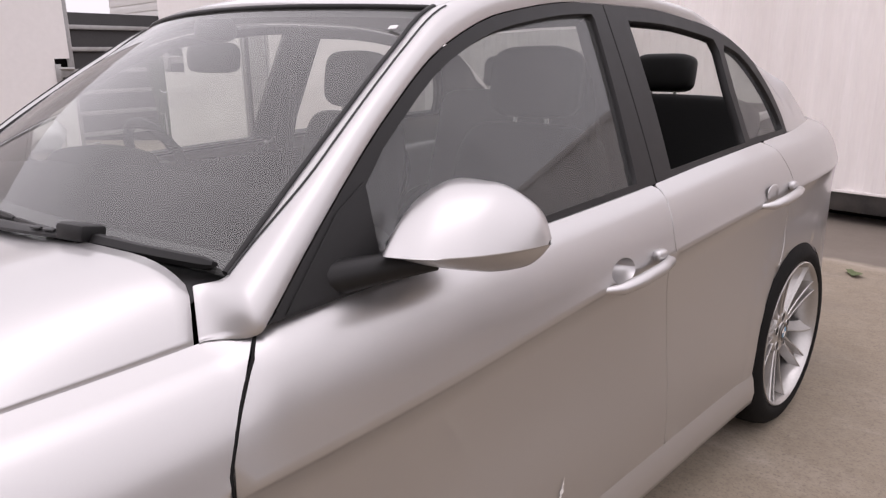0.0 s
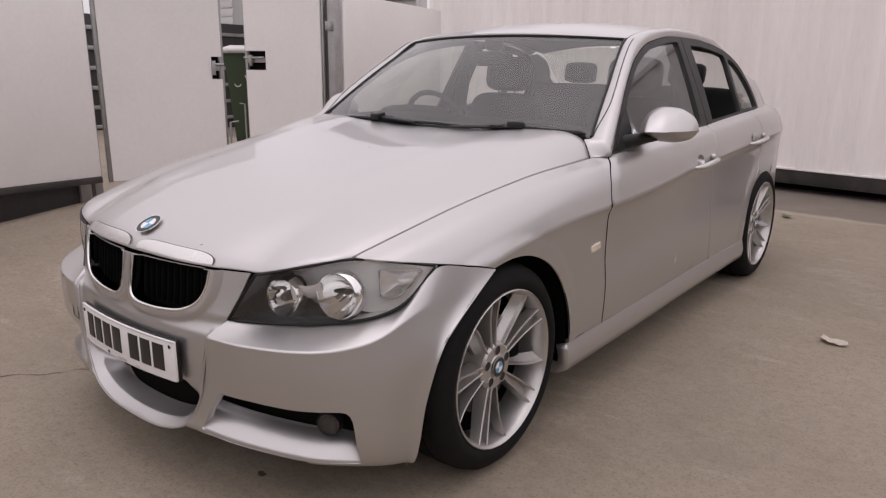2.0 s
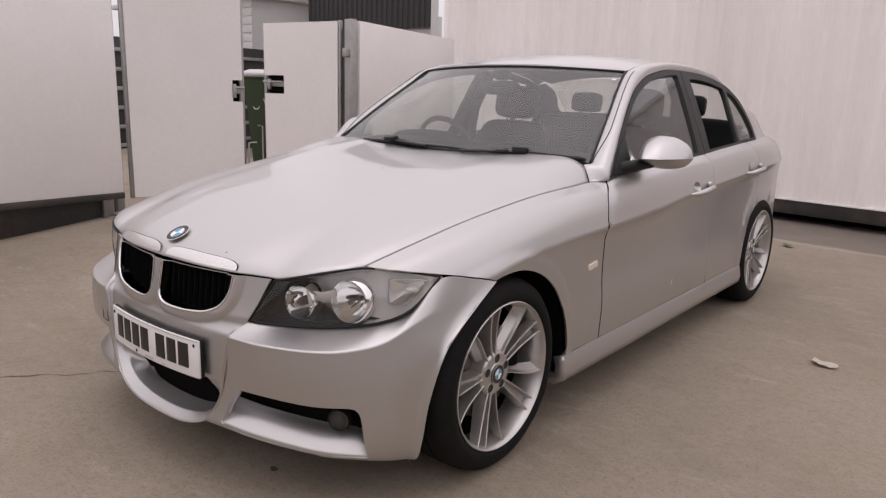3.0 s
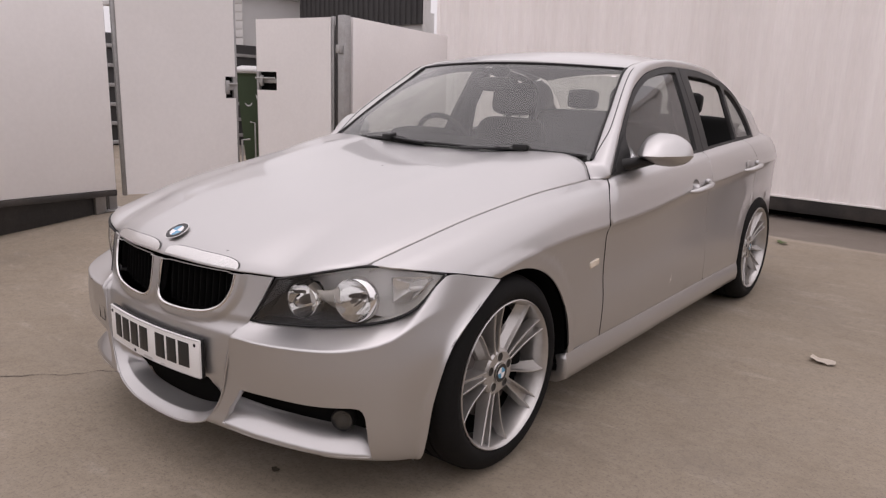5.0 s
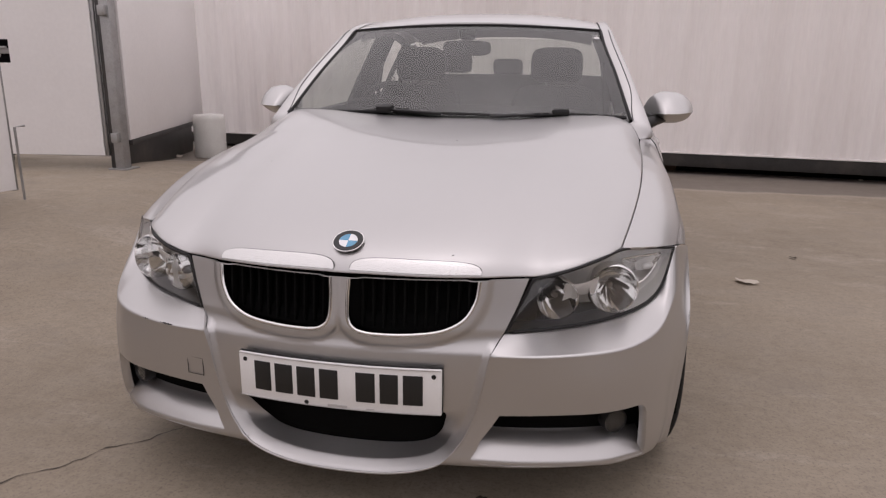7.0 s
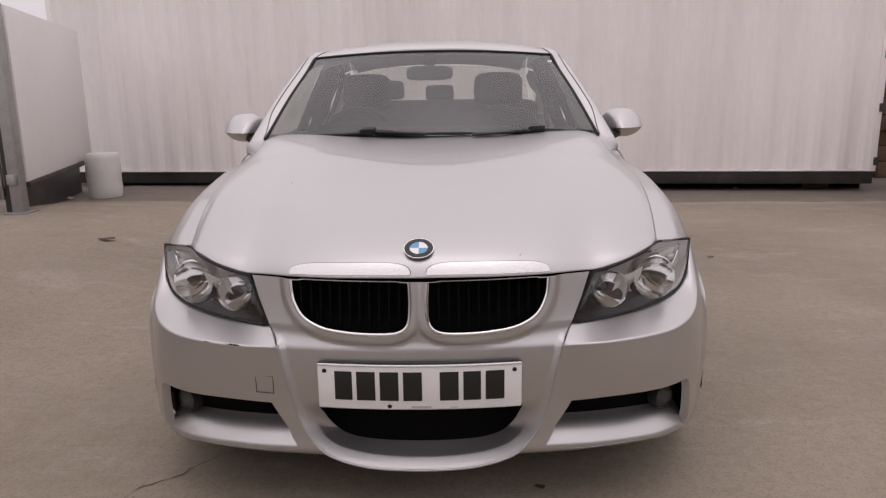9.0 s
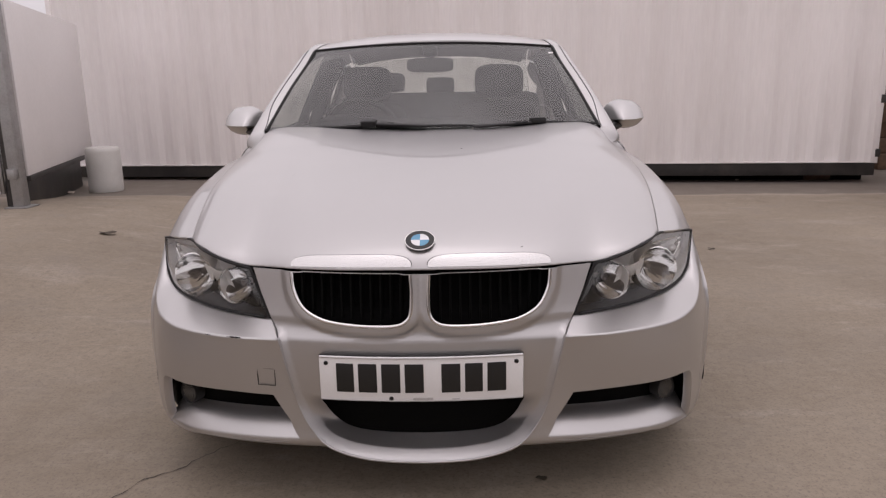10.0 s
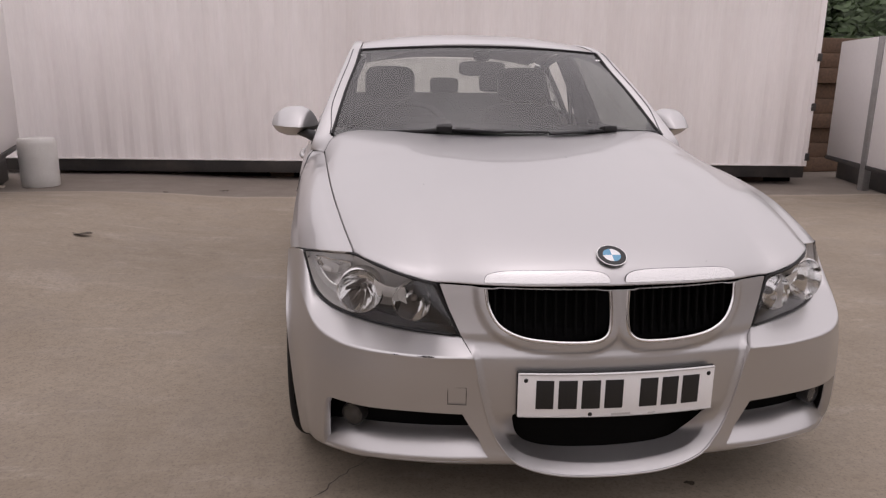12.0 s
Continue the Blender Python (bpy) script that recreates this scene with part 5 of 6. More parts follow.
def headlamp(s):
    h = emit("headlamp", grid(lamp_face, 30, 14, lampward), CLEAR, car, s, "clear twin headlamp with chrome reflectors and dark bezel")
    edge = [lamp_face(i / 30, 0) for i in range(31)] + [lamp_face(1 - i / 30, 1) for i in range(31)]
    emit("lamp_seal", tube(edge, 0.0042, 6, True), BLACK_TRIM, h, s, smooth_angle=50)
    dark = smooth_line([(0.60, 0.0), (0.48, 0.15), (0.36, 0.24), (0.27, 0.46), (0.20, 0.8), (0.17, 1.0)], 5)
    emit("lamp_bezel", panel([(0.0, 0.0), (0.3, 0.0)] + dark + [(0.1, 1.0), (0.0, 1.0), (0.0, 0.5)], lamp_back(0.094), 0.05, flange=0, out=lampward), BLACK_TRIM, h, s, "black inner bezel")
    emit("lamp_shell", grid(lamp_back(0.10), 30, 10, lampward), LAMP_SHELL, h, s, "grey inner shell and indicator housing")

    # one wall closes the housing round its rim
    def wall(u, w):
        k = u * 2
        s2, t = (k, 0.0) if k <= 1 else (2 - k, 1.0)
        return lamp_face(s2, t).lerp(lamp_back(0.104)(s2, t), w)
    for lo, hi, mt in ((0.0, 0.27, BLACK_TRIM), (0.27, 0.90, LAMP_SHELL), (0.90, 1.0, BLACK_TRIM)):
        emit("lamp_wall", grid(wall, 30, 2, a=(lo, hi)), mt, h, s)
    for c, r, k0 in (((0.527, -0.556, 0.619), 0.050, 0.0), ((0.665, -0.486, 0.634), 0.061, 1.0)):
        m = Matrix.Translation(c) @ pose(0, 0, 0, 0, 0, -78) @ pose(0, 0, 0, 0, -3, 0)
        prof = [(-0.074, 0.0), (-0.072, r * 0.22), (-0.064, r * 0.42), (-0.049, r * 0.64), (-0.027, r * 0.82), (-0.009, r * 0.93), (0.004, r * 0.985), (0.010, r * 1.02), (0.007, r * 1.07), (-0.03, r * 1.09)]
        V, F = lathe(prof[:7], 72)
        # coarse upright flutes pressed into the lower half of the larger bowl
        V = [Vector((v.x + k0 * 0.0018 * abs(math.sin(v.y * 430)) * ease((0.004 - v.z) / 0.012), v.y, v.z)) for v in V]
        k = emit("reflector", moved((V, F), m), REFLECTOR, h, s, "deep chrome reflector bowl", 50)
        emit("reflector_ring", moved(lathe(prof[6:], 40), m), CHROME, k, s, smooth_angle=50)
        emit("bulb_cap", moved(blob((0.014, 0.009, 0.009), (0.8, 0.8), (16, 10)), m @ pose(-0.048, 0, 0)), STEEL, k, s, "dark bulb shield", 60)

    # bright collar that ties the two bowls together
    def collar(u, w):
        a, b = Vector((0.552, -0.560, 0.622)), Vector((0.632, -0.520, 0.634))
        return a.lerp(b, u) + Vector((0.0, 0.010 * math.sin(math.pi * u), (0.040 - 0.012 * math.sin(math.pi * u)) * math.sin(math.pi * (0.92 - w) * 0.95))) + LAMP_OUT * (0.020 * math.cos(math.pi * (0.5 - w)) - 0.03)
    emit("reflector_collar", grid(collar, 12, 12, lampward), LAMP_SHELL, h, s, "satin bridge between the bowls")
    # indicator: a pale pointed bowl in the lamp's tail
    tail = smooth_line([(0.655, 0.30), (0.74, 0.22), (0.83, 0.34), (0.915, 0.62)], 5) + smooth_line([(0.905, 0.78), (0.83, 0.82), (0.72, 0.84), (0.655, 0.82)], 5)
    shallow = lamp_back(0.074)
    k = emit("indicator_reflector", tube([shallow(*p) for p in tail], 0.0028, 6, True), CHROME, h, s, "pale pointed indicator reflector", 50)
    mid = (sum(p[0] for p in tail) / len(tail), sum(p[1] for p in tail) / len(tail))

    def dish(u, w):
        a, b = tail[int(round(u * len(tail))) % len(tail)]
        w = min(1.0, max(0.0, w))
        return shallow(a + (mid[0] - a) * w * 0.98, b + (mid[1] - b) * w * 0.98) - LAMP_OUT * (0.022 * math.sin(math.pi / 2 * w))
    emit("indicator_dish", grid(dish, len(tail), 6, lampward), CHROME_SATIN, k, s)
    m = Matrix.Translation(shallow(0.80, 0.52)) @ pose(0, 0, 0, 0, -25, -40)
    emit("indicator_bulb", moved(blob((0.011, 0.024, 0.010), (1, 1), (16, 10)), m), LAMP_SHELL, k, s, "pale indicator bulb", 60)


# -- roof, glass, back --
def roof_at(x, y):
    t = min(1.0, abs(x) / x_edge(y))
    return Vector((x, y, z_roof(y) - (z_roof(y) - z_edge(y)) * t ** 2.4))


def screen_low(x):
    return Vector((x, 0.655 + 0.205 * x * x, 0.974 - 0.012 * x * x))


def screen_top(x):
    return Vector((x, 1.195 + 0.37 * x * x, 1.366 - 0.055 * x * x))


def screen(a, b):
    lo, hi = screen_low(a * 0.738), screen_top(a * 0.594)
    return lo.lerp(hi, b) + Vector((0, -0.5, 0.7)) * (0.022 * math.sin(math.pi * min(1, max(0, b))) * (1 - 0.5 * a * a))


def rear_glass_at(a, b):
    lo, hi = Vector((a * 0.66, 3.12 - 0.06 * a * a, 1.055)), Vector((a * 0.585, 2.66 - 0.05 * a * a, 1.352 - 0.02 * a * a))
    return lo.lerp(hi, b) + Vector((0, 0.4, 0.8)) * (0.02 * math.sin(math.pi * min(1, max(0, b))))


def bar(pts, w, h):
    """A flat tapering bar with a raised spine along a curve."""
    f = path3(*pts)
    n, V, F = 14, [], []
    for i in range(n + 1):
        t = i / n
        p, d = f(t), (f(min(1, t + 0.03)) - f(max(0, t - 0.03))).normalized()
        o = Vector((-d.y, d.x, 0)).normalized()
        k = 1.0 - 0.25 * t - (0.35 if i in (0, n) else 0)
        for a, b in ((-0.5, -0.5), (-0.5, 0.0), (-0.12, 0.5), (0.22, 0.5), (0.5, 0.1), (0.5, -0.5)):
            V.append(p + o * (a * w * k) + Vector((0, -0.3, 0.95)) * (b * h * k))
    for i in range(n):
        F += [(i * 6 + j, i * 6 + (j + 1) % 6, i * 6 + 6 + (j + 1) % 6, i * 6 + 6 + j) for j in range(6)]
    F += [(0, 1, 2, 3, 4, 5), tuple(n * 6 + 5 - j for j in range(6))]
    return V, F


def upper_body():
    half = [(x, 1.205 + 0.37 * x * x) for x in np.linspace(0, 0.592, 16)] + [(x_edge(y) - 0.003, y) for y in np.linspace(1.345, 2.58, 30)] + [(x, 2.655 - 0.06 * (x / 0.58) ** 2) for x in np.linspace(0.57, 0, 12)]
    roof = emit("roof", panel(half + [(-x, y) for x, y in reversed(half[1:-1])], roof_at, 0.04, flange=0.012, out=up), PAINT, car)
    emit("headlining", panel([(-0.55, 1.24), (0.55, 1.34), (0.55, 2.6), (-0.55, 2.6)], lambda x, y: roof_at(x, y) + Vector((0, 0, -0.03)), 0.08, flange=0, out=up), LINING, roof)
    ws = emit("windscreen", grid(screen, 30, 14, up, (-1, 1), (0.0, 1.0)), SCREEN_GLASS, car, 1, "dusty tinted windscreen with sky haze painted in")
    band = emit("screen_band", grid(lambda a, b: screen(a, b) + Vector((0, 0.002, -0.003)), 30, 2, up, (-1, 1), (0.955, 1.0)), INK, ws)
    emit("screen_frit", grid(lambda a, b: screen(a, b) + Vector((0, 0.002, -0.003)), 30, 2, up, (-1, 1), (0.0, 0.06)), INK, ws)
    emit("header_seal", tube([screen(-1 + i / 20, 1.0) + Vector((0, 0, 0.002)) for i in range(41)], 0.006), BLACK_TRIM, ws, smooth_angle=50)
    boxed("inspection_sticker", (0.022, 0.001, 0.010), Matrix.Translation(screen(0.955, 0.88) + Vector((0, -0.004, 0.006))) @ pose(0, 0, 0, -52), PLATE_WHITE, ws, 0)
    emit("rear_glass", grid(rear_glass_at, 20, 10, up, (-1, 1)), CLEAN_GLASS, car, 1, "tinted rear window")

    def boot(x, y):
        return Vector((x, y, 1.045 - 0.05 * (x / 0.7) ** 2 - 0.5 * max(0.0, y - 3.45) ** 2))
    emit("boot_lid", panel([(-0.56, 3.11), (0.56, 3.11), (0.48, 3.62), (-0.48, 3.62)], boot, 0.06, flange=0.03, out=up), PAINT, car)

    def tail(x, z):
        return Vector((x, 3.70 - 0.14 * (x / 0.72) ** 4 + 0.04 * math.sin((z - 0.2) / 0.8 * math.pi), z))
    emit("rear_bumper", panel([(-0.60, 0.24), (0.60, 0.24), (0.54, 1.0), (-0.54, 1.0)], tail, 0.06, flange=0.05, out=lambda p: Vector((0, 1, 0))), PAINT, car)
    # scuttle panel below the screen
    def tray(a, b):
        x = a * 0.733
        y = 0.630 + 0.128 * x * x
        return Vector((x, y, bonnet_z(x, y) - 0.030)).lerp(screen_low(x) + Vector((0, 0.012, -0.004)), b)
    emit("scuttle", grid(tray, 30, 4, up, (-1, 1)), BLACK_TRIM, car, 1, "black scuttle panel under the screen")
    for pts, tip, back in ((((-0.02, 0.640, 0.990), (-0.14, 0.650, 0.996), (-0.262, 0.672, 1.000)), ((-0.29, 0.686, 0.990), (-0.40, 0.704, 0.985), (-0.52, 0.732, 0.983)), ((-0.24, 0.674, 0.990), (0.0, 0.654, 0.990), (0.20, 0.662, 0.988))),
                           (((0.18, 0.628, 0.985), (0.32, 0.645, 0.992), (0.455, 0.676, 0.996)), ((0.485, 0.690, 0.992), (0.61, 0.726, 0.986), (0.722, 0.762, 0.982)), ((0.44, 0.684, 0.988), (0.32, 0.668, 0.988), (0.20, 0.664, 0.986)))):
        wiper = emit("wiper", bar(pts, 0.034, 0.014), BLACK_TRIM, car, 1, "black windscreen wiper arm with slotted joint", 40)
        emit("wiper_blade", bar(tip, 0.027, 0.022), BLACK_TRIM, wiper, 1, "black spoiler blade", 40)
        emit("wiper_blade", bar(back, 0.018, 0.014), BLACK_TRIM, wiper, 1, "black spoiler blade", 40)
        c = Vector(pts[-1])
        d = (Vector(tip[0]) - Vector(pts[1])).normalized()
        m = Matrix.Translation(c) @ Matrix.Rotation(math.atan2(d.y, d.x), 4, "Z")
        boxed("wiper_joint", (0.066, 0.046, 0.028), m @ pose(0.006, 0.006, 0.004, -12, 0, 0), BLACK_TRIM, wiper, 0.007)
        for q in (-0.055, -0.09):
            boxed("slot", (0.026, 0.007, 0.004), m @ pose(q, -0.006, 0.0045, 20), INK, wiper, 0.0015)
    # inner floor and engine bay, so that no light leaks through
    boxed("underbody", (1.50, 3.75, 0.10), pose(0, 1.50, 0.20), DARK, car, 0.02)
    boxed("engine_bay", (1.05, 0.9, 0.42), pose(0, -0.05, 0.46), DARK, car, 0.03)
    boxed("bulkhead", (1.40, 0.03, 0.60), pose(0, 0.66, 0.60), DARK, car, 0.0)
    for s in (1, -1):
        boxed("door_inner", (0.05, 1.70, 0.66), pose(s * 0.79, 1.58, 0.58), DASH, car, 0.02, "dark door lining")
    boxed("boot_wall", (1.4, 0.04, 0.72), pose(0, 3.05, 0.62), DARK, car, 0.0)


LINING = material("grey_headlining", (0.16, 0.155, 0.15), 0.9, 0, 0.05, 10, 200)


M_TOP = curve((0, 0.004), (0.05, 0.040), (0.15, 0.072), (0.36, 0.090), (0.6, 0.086), (0.82, 0.064), (0.94, 0.038), (1, 0.004))
M_LOW = curve((0, 0.003), (0.08, 0.020), (0.3, 0.046), (0.6, 0.050), (0.85, 0.038), (0.95, 0.020), (1, 0.003))
M_FRONT = curve((0, 0.03), (0.05, 0.095), (0.14, 0.124), (0.35, 0.122), (0.6, 0.100), (0.8, 0.066), (0.93, 0.034), (1, 0.008))
M_BACK = curve((0, 0.020), (0.1, 0.034), (0.4, 0.040), (0.7, 0.040), (0.9, 0.034), (1, 0.010))


def mirror_point(u, w):
    """Half the way round the shell in w: over the top to the ridge line, then below it."""
    u = (1 - math.cos(math.pi * min(1.0, max(0.0, u)))) / 2
    w = min(1.0, max(0.0, w))
    a = radians(-64 + 154 * min(1.0, w / 0.6)) if w <= 0.6 else radians(90 - 154 * (w - 0.6) / 0.4)
    d = M_FRONT(u) - (0.004 * ease((w - 0.6) / 0.03) if w > 0.6 else 0)
    y = -d * math.sin(a) if a > 0 else -M_BACK(u) * math.sin(a) / math.sin(radians(64))
    k = max(0.0, math.sin(a))
    if w <= 0.6:
        z = M_TOP(u) * (1 - k ** 2.2 if a > 0 else max(0.0, math.cos(a)) ** 0.85)
    else:
        z = -0.001 - M_LOW(u) * (1 - k ** 1.6 if a > 0 else max(0.0, math.cos(a)) ** 0.7)
    return Vector((-0.110 + 0.222 * u, y * 1.22, z - 0.024 + 0.010 * u))


def mirror(s):
    m = pose(0.913, 1.098, 1.008, 0, 2, 20)
    sh = emit("door_mirror", moved(grid(mirror_point, 40, 44, lambda p: p - Vector((0, 0.02, 0))), m), PAINT, car, s, "silver door mirror housing on a black foot")
    emit("mirror_glass", moved(grid(lambda u, w: mirror_point(0.04 + 0.92 * u, 0.0).lerp(mirror_point(0.04 + 0.92 * u, 1.0), w) + Vector((0, -0.006, 0)), 24, 4, lambda p: Vector((0, 1, 0))), m), CHROME, sh, s, "mirror glass")
    emit("mirror_foot", tube([Vector((0.785, 0.88, 0.938)), Vector((0.82, 0.915, 0.950)), Vector((0.85, 0.968, 0.957)), Vector((0.89, 1.03, 0.960))], [0.030, 0.026, 0.022, 0.014], 12), BLACK_TRIM, sh, s, "black mirror foot", 60)
    tri = [(0.80, 0.922), (0.975, 0.935), (0.995, 1.07), (0.93, 1.035)]
    emit("mirror_sail", panel(tri, pane, 0.04, flange=0.01, lift=0.006), BLACK_TRIM, sh, s)


def repeater(s):
    p = side(0.588, v_at(0.588, 0.594))
    q = emit("side_repeater", moved(blob((0.007, 0.038, 0.013), (0.35, 0.5), (24, 12)), Matrix.Translation(p) @ pose(0, 0, 0, 6)), AMBER, car, s, "faded side repeater lens", 60)


# -- wheels --
def wheel(name_m, s):
    w = empty("wheel")
    w.parent = car
    w["label"] = "ten-spoke alloy wheel with low-profile tyre"
    tyre = [(-0.232, 0.236), (-0.245, 0.262), (-0.240, 0.292), (-0.222, 0.310), (-0.196, 0.3165)]
    for x in (-0.170, -0.125, -0.080):
        tyre += [(x - 0.005, 0.318), (x - 0.004, 0.311), (x + 0.004, 0.311), (x + 0.005, 0.318)]
    tyre += [(-0.045, 0.3165), (-0.020, 0.309), (-0.004, 0.293), (0.006, 0.270), (0.003, 0.250), (-0.006, 0.2415)]
    M = name_m
    emit("tyre", moved(lathe(tyre, 72), M), RUBBER, w, s, "low-profile black tyre", 40)
    rim = [(-0.010, 0.2425), (0.001, 0.2425), (0.003, 0.2395), (-0.002, 0.2345), (-0.014, 0.2300), (-0.040, 0.2230), (-0.095, 0.217)]
    emit("rim", moved(lathe(rim, 72), M), ALLOY, w, s, "silver alloy rim", 50)
    # deeper part of the rim, coloured near black to paint in its shade
    emit("barrel", moved(lathe([(-0.095, 0.2165), (-0.21, 0.214), (-0.21, 0.10), (-0.20, 0.0)], 40), M), DARK, w, s)
    emit("brake_disc", moved(lathe([(-0.085, 0.155), (-0.080, 0.150), (-0.080, 0.075), (-0.070, 0.07), (-0.07, 0.0)], 48), M), STEEL, w, s, "", 30)
    cal = blob((0.03, 0.035, 0.075), (0.4, 0.4), (20, 10))
    emit("brake_caliper", moved(cal, M @ pose(-0.085, 0.13, 0.03)), DARK, w, s, "", 50)
    # hub: a bowl set back behind the rim, with five bolt holes drawn round the cap
    emit("hub", moved(lathe([(-0.030, 0.0), (-0.030, 0.034), (-0.033, 0.038), (-0.034, 0.066), (-0.040, 0.074), (-0.062, 0.080), (-0.09, 0.082)], 48), M), ALLOY, w, s, "", 30)
    for i in range(5):
        a = radians(72 * i)
        c = Vector((-0.0335, 0.0515 * math.sin(a), 0.0515 * math.cos(a)))
        # raised black disc paints the shade inside a bolt hole
        d = emit("bolt_hole", moved(lathe([(0.0, 0.0150), (0.0016, 0.0142), (0.0012, 0.0135), (0.0012, 0.0)], 18), M @ Matrix.Translation(c)), INK, w, s)
        emit("bolt_rim", moved(lathe([(0.0, 0.0168), (0.0024, 0.0160), (0.0024, 0.0145), (0.0006, 0.0138)], 18), M @ Matrix.Translation(c)), ALLOY, d, s, "", 40)
    cap = M @ Matrix.Translation(Vector((-0.0290, 0, 0))) @ Matrix.Rotation(radians(90), 4, "Y")
    if s > 0:
        roundel(cap, 0.031, w, "hub_cap")
    else:
        emit("hub_cap", moved(lathe([(-0.030, 0.031), (-0.028, 0.03), (-0.027, 0.0)], 32), M), INK, w, s)
    for i in range(5):
        spoke(w, M, 72 * i - 12, s, True)
        spoke(w, M, 72 * i + 24, s, False)
    return w


def spoke(w, M, deg, s, double):
    """One arm from the set-back hub out to the rim; the double ones carry two ribs with a groove between."""
    V, F = [], []
    n = 12
    for i in range(n + 1):
        t = i / n
        r = 0.056 + (0.2335 - 0.056) * t
        a = radians(deg) + (0.10 * math.sin(t * math.pi * 0.8) if not double else -0.02 * math.sin(t * math.pi))
        x = -0.0345 + 0.012 * t + 0.016 * t * t
        depth = 0.050 - 0.018 * t
        if double:
            half = 0.0118 + 0.0125 * t
            g = 0.0050 + 0.0135 * t
            gd = 0.006 + 0.022 * min(1.0, 2.5 * t)
            prof = [(-half - 0.004, -depth), (-half, -0.003), (-half + 0.0012, 0.0), (-g - 0.0012, 0.0), (-g, -0.0015), (-g + 0.0015, -gd), (g - 0.0015, -gd), (g, -0.0015), (g + 0.0012, 0.0), (half - 0.0012, 0.0), (half, -0.003), (half + 0.004, -depth)]
        else:
            half = 0.0105 + 0.0035 * t
            prof = [(-half - 0.003, -depth), (-half, -0.034), (-half * 0.45, -0.026), (half * 0.30, -0.012), (half * 0.62, -0.001), (half * 0.68, 0.0), (half * 0.92, 0.0), (half, -0.0015), (half + 0.002, -depth)]
        u, q = Vector((0, math.sin(a), math.cos(a))), Vector((0, math.cos(a), -math.sin(a)))
        V += [Vector((x + d, 0, 0)) + u * r + q * o for o, d in prof]
    k = len(prof)
    for i in range(n):
        for j in range(k - 1):
            F.append((i * k + j, (i + 1) * k + j, (i + 1) * k + j + 1, i * k + j + 1))
    emit("double_spoke" if double else "spoke", moved((V, F), M), ALLOY, w, s, "", 12)


# -- cabin --
def cabin():
    d = emit("dashboard", moved(blob((0.70, 0.24, 0.16), (0.5, 0.35), (36, 14)), pose(0, 0.98, 0.845, -6)), DASH, car, 1, "charcoal dashboard", 60)
    emit("instrument_hood", moved(blob((0.19, 0.11, 0.05), (0.7, 0.6), (24, 12)), pose(-0.36, 1.04, 0.985)), DASH, d, 1, "", 60)
    f = [Vector((0.182 * math.cos(a), 0, 0.182 * math.sin(a))) for a in np.linspace(0, 2 * math.pi, 41)[:-1]]
    M = pose(-0.36, 1.22, 0.925, 22)
    st = emit("steering_wheel", moved(tube(f, 0.0145, 10, True), M), LEATHER, car, 1, "black three-spoke steering wheel", 60)
    emit("wheel_boss", moved(blob((0.08, 0.03, 0.06), (0.7, 0.7), (24, 12)), M), LEATHER, st, 1, "", 60)
    for a in (0, 180, 270):
        q = Vector((math.cos(radians(a)), 0, math.sin(radians(a))))
        emit("wheel_arm", moved(tube([q * 0.06, q * 0.176], 0.014, 8), M), LEATHER, st, 1, "", 60)
    for x in (-0.42, 0.37):
        b = emit("front_seat", moved(blob((0.245, 0.075, 0.34), (0.35, 0.5), (32, 18)), pose(x, 1.90, 0.735, -14)), LEATHER, car, 1, "black leather front seat", 60)
        emit("seat_base", moved(blob((0.25, 0.27, 0.09), (0.4, 0.5), (28, 12)), pose(x, 1.62, 0.50)), LEATHER, b, 1, "", 60)
        h = emit("head_restraint", moved(blob((0.146, 0.055, 0.100), (0.5, 0.55), (28, 16)), pose(x, 1.985, 1.182, -8)), LEATHER, b, 1, "black head restraint", 60)
        for q in (-0.055, 0.055):
            emit("restraint_post", tube([(x + q, 1.955, 1.02), (x + q, 1.972, 1.13)], 0.0065, 8), CHROME, b, 1, "bright steel post", 60)
    r = emit("rear_bench", moved(blob((0.70, 0.08, 0.33), (0.14, 0.3), (40, 20)), pose(0, 2.70, 0.785, -16)), LEATHER, car, 1, "black rear bench seat", 60)
    for x in (-0.36, 0.0, 0.36):
        emit("rear_head_restraint", moved(blob((0.110 if x else 0.10, 0.045, 0.066 if x else 0.055), (0.40, 0.5), (26, 14)), pose(x, 2.78, 1.190 if x else 1.165, -10)), LEATHER, r, 1, "black head restraint", 60)
        for q in (-0.045, 0.045):
            emit("restraint_post", tube([(x + q, 2.775, 1.06), (x + q, 2.775, 1.14)], 0.006, 8), CHROME, r, 1, "", 60)
    boxed("parcel_shelf", (1.2, 0.36, 0.03), pose(0, 2.98, 1.055), DASH, car, 0.01)
    rv = emit("interior_mirror", moved(blob((0.115, 0.018, 0.036), (0.5, 0.6), (28, 12)), pose(-0.012, 1.20, 1.262, -4)), BLACK_TRIM, car, 1, "black interior mirror below a sensor pod", 60)
    emit("sensor_pod", moved(blob((0.042, 0.05, 0.03), (0.7, 0.8), (20, 12)), pose(-0.012, 1.215, 1.328)), BLACK_TRIM, rv, 1, "", 60)
    for s in (1, -1):
        emit("centre_pillar_trim", tube([(s * 0.735, 1.87, 0.93), (s * 0.67, 1.88, 1.15), (s * 0.59, 1.90, 1.335)], 0.035, 10), DASH, car, 1, "", 60)
        emit("seat_belt", tube([(s * 0.68, 1.83, 0.70), (s * 0.64, 1.85, 1.05), (s * 0.62, 1.86, 1.20)], 0.012, 6), LEATHER, car, 1, "", 60)


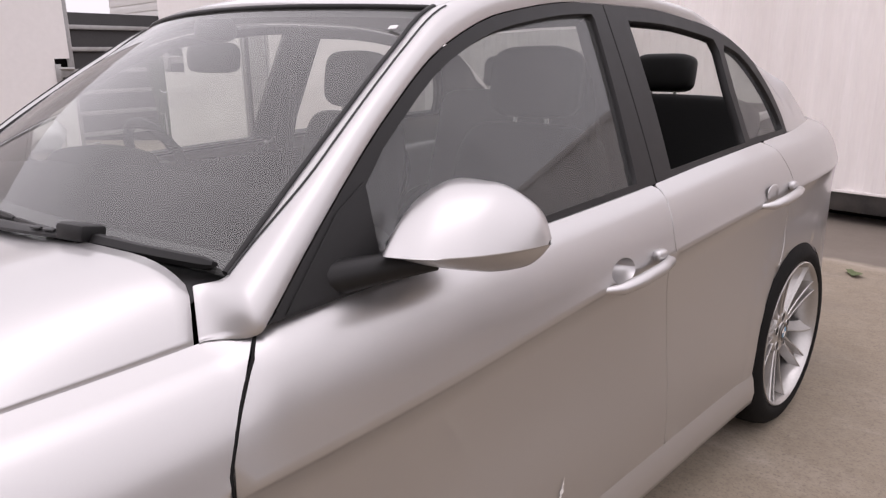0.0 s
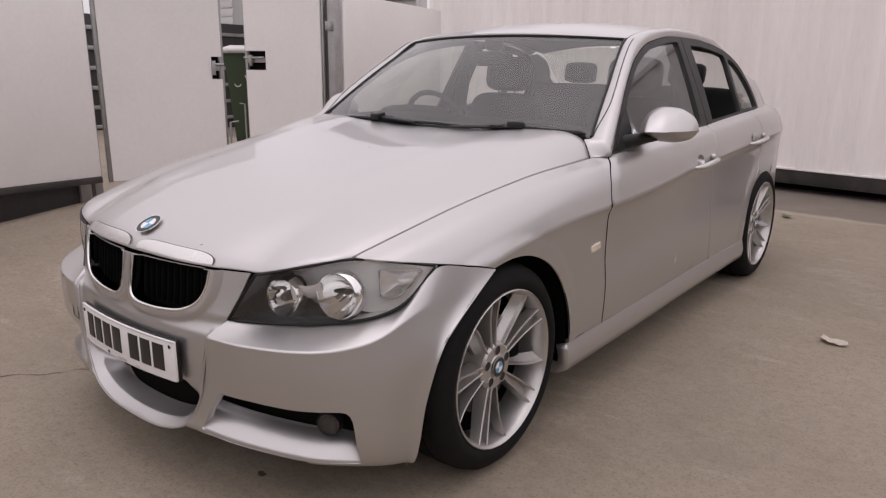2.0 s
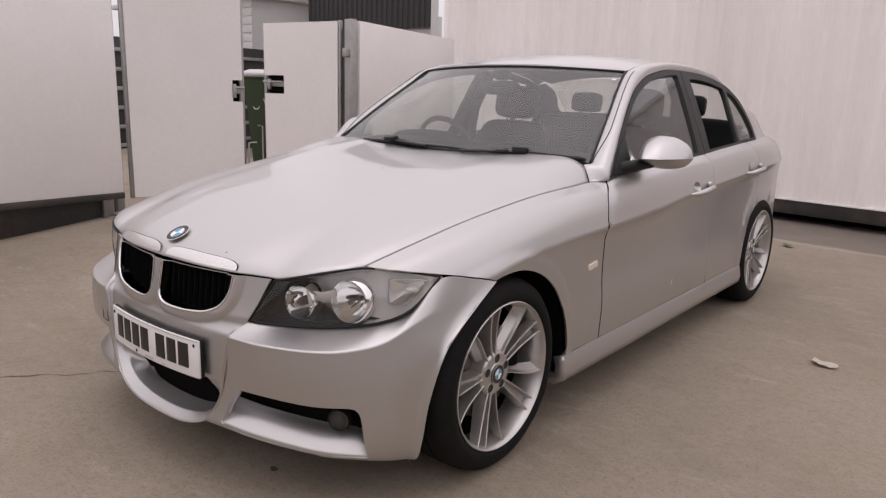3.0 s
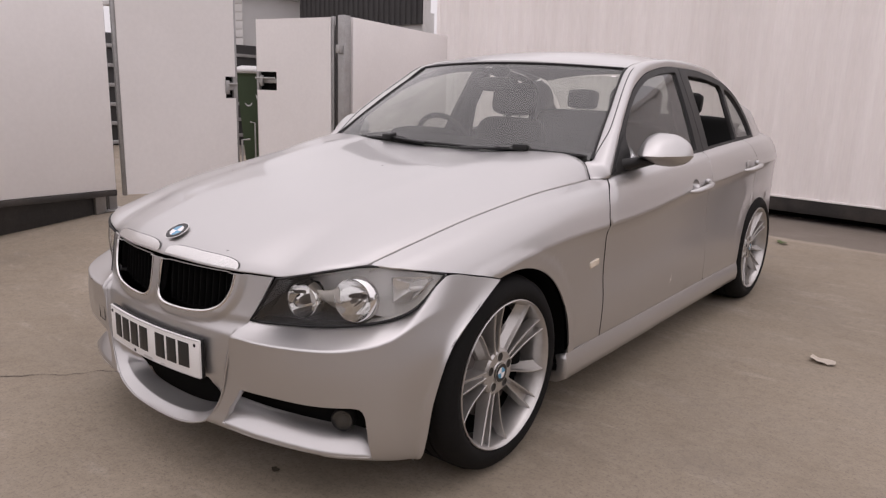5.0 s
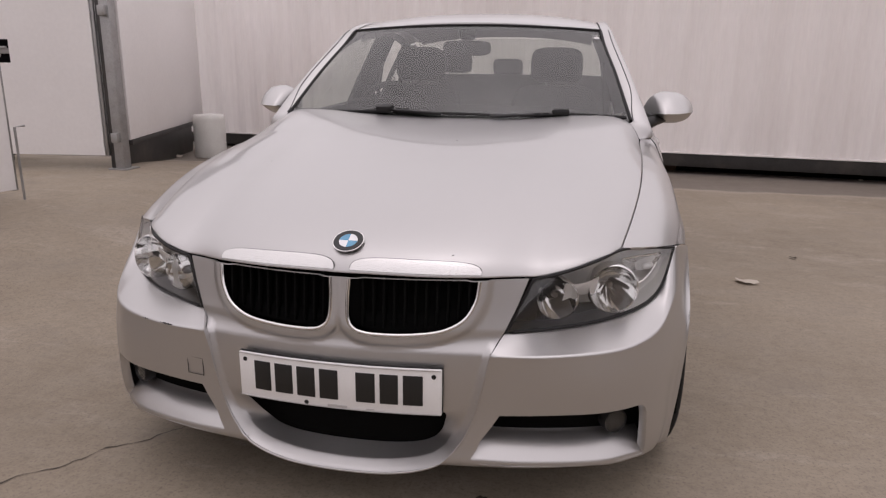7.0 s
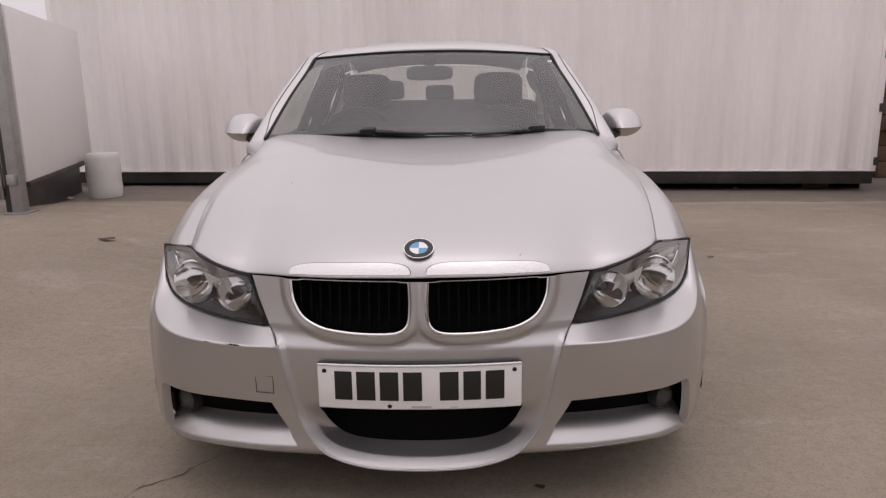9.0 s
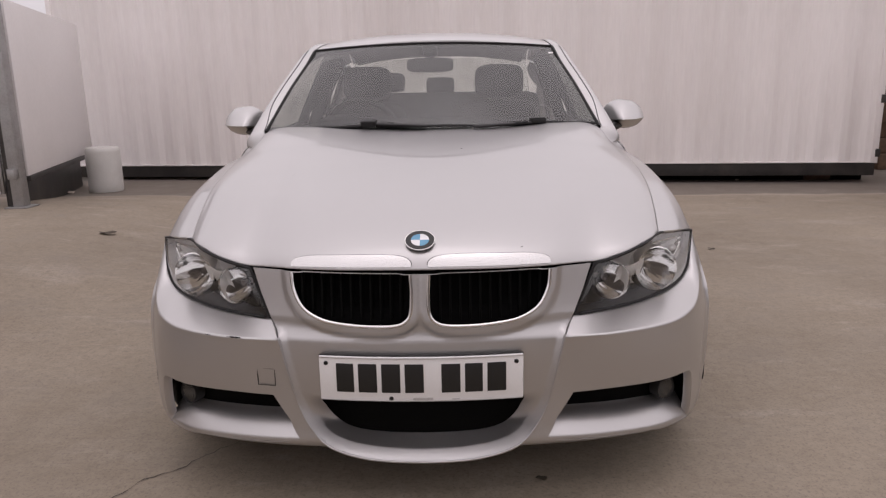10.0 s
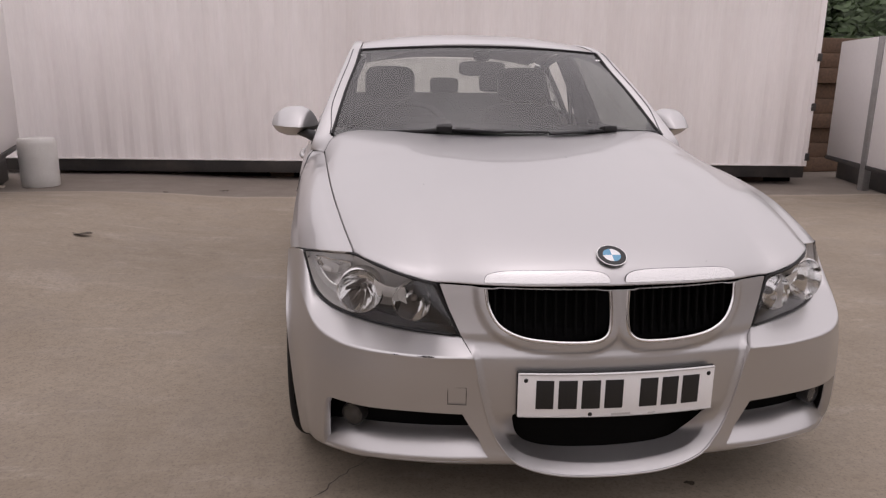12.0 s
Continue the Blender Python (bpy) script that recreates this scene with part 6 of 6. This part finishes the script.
for s in (1, -1):
    body_side(s)
    headlamp(s)
    mirror(s)
    repeater(s)
bonnet()
front_bumper()
upper_body()
cabin()
for y in (0.0, WHEELBASE):
    for s in (1, -1):
        wheel(pose(0.887 if y == 0 else 0.888, y + (0.0 if y == 0 else 0.01), 0.319) @ Matrix.Scale(1.047, 4), s)


# the panes let daylight into the cabin and the lamps
for ob in bpy.data.objects:
    if ob.name.split(".")[0] in ("windscreen", "window_glass", "quarter_glass", "rear_glass", "headlamp"):
        ob.visible_shadow = False


# -- wear: chips, a scrape and scuffs --
def mark(name, pts, width, mat, s, label, lift=0.0012):
    """A thin ragged streak lying on the panels through points in space."""
    rnd = random.Random(len(pts) * 7 + int(width * 1e5))
    f = path3(*pts)
    n = 18
    V, F = [], []
    for i in range(n + 1):
        p, d = f(i / n), (f(min(1, i / n + 0.02)) - f(max(0, i / n - 0.02))).normalized()
        o = from_axis(p).normalized()
        side_v = d.cross(o).normalized() * width * rnd.uniform(0.25, 1.0) * math.sin(math.pi * min(0.95, max(0.05, i / n)))
        V += [p + o * lift + side_v, p + o * lift - side_v]
    for i in range(n):
        if rnd.random() > 0.12:
            F.append((2 * i, 2 * i + 1, 2 * i + 3, 2 * i + 2))
    emit(name, (V, F), mat, car, s, label)


SCRAPE = material("bare_primer", (0.75, 0.73, 0.70), 0.6, 0, 0.1, 40, 200)
mark("door_scrape", [side(y, v_at(y, z)) for y, z in ((1.385, 0.345), (1.398, 0.37), (1.41, 0.405))], 0.009, SCRAPE, 1, "pale scrape through the paint")
for a0, a1, b0, b1, wd in ((0.776, 0.782, 0.075, 0.115, 0.0016), (0.772, 0.778, 0.150, 0.168, 0.0020)):
    mark("paint_chip", [bumper_corner(a0 + (a1 - a0) * t, b1 + (b0 - b1) * t) for t in (0, 0.5, 1)], wd, INK, 1, "dark chipped paint edge")
mark("paint_chip", [bumper_corner(a, 0.084) for a in (0.085, 0.105, 0.125)], 0.0035, INK, -1, "dark chipped paint edge", 0.002)
mark("paint_chip", [bumper_corner(a, 0.086) for a in (0.16, 0.168, 0.176)], 0.002, INK, -1, "dark chipped paint edge", 0.002)
for x, y in ((0.27, -0.63), (-0.45, -0.1), (0.12, 0.2)):
    mark("stone_chip", [bonnet_at(x + 0.004 * t, y + 0.003 * t) for t in (-1, 0, 1)], 0.0018, INK, 1, "tiny stone chip")


# the car stands a little askew in the yard: its middle drifts sideways behind the nose
def splay(ob):
    for v in ob.data.vertices:
        c = -0.018 * ease((v.co.y + 0.25) / 1.5)
        v.co.x = c + v.co.x * (1 - c / 0.85)


for ob in car.children_recursive:
    if ob.type == "MESH":
        splay(ob)
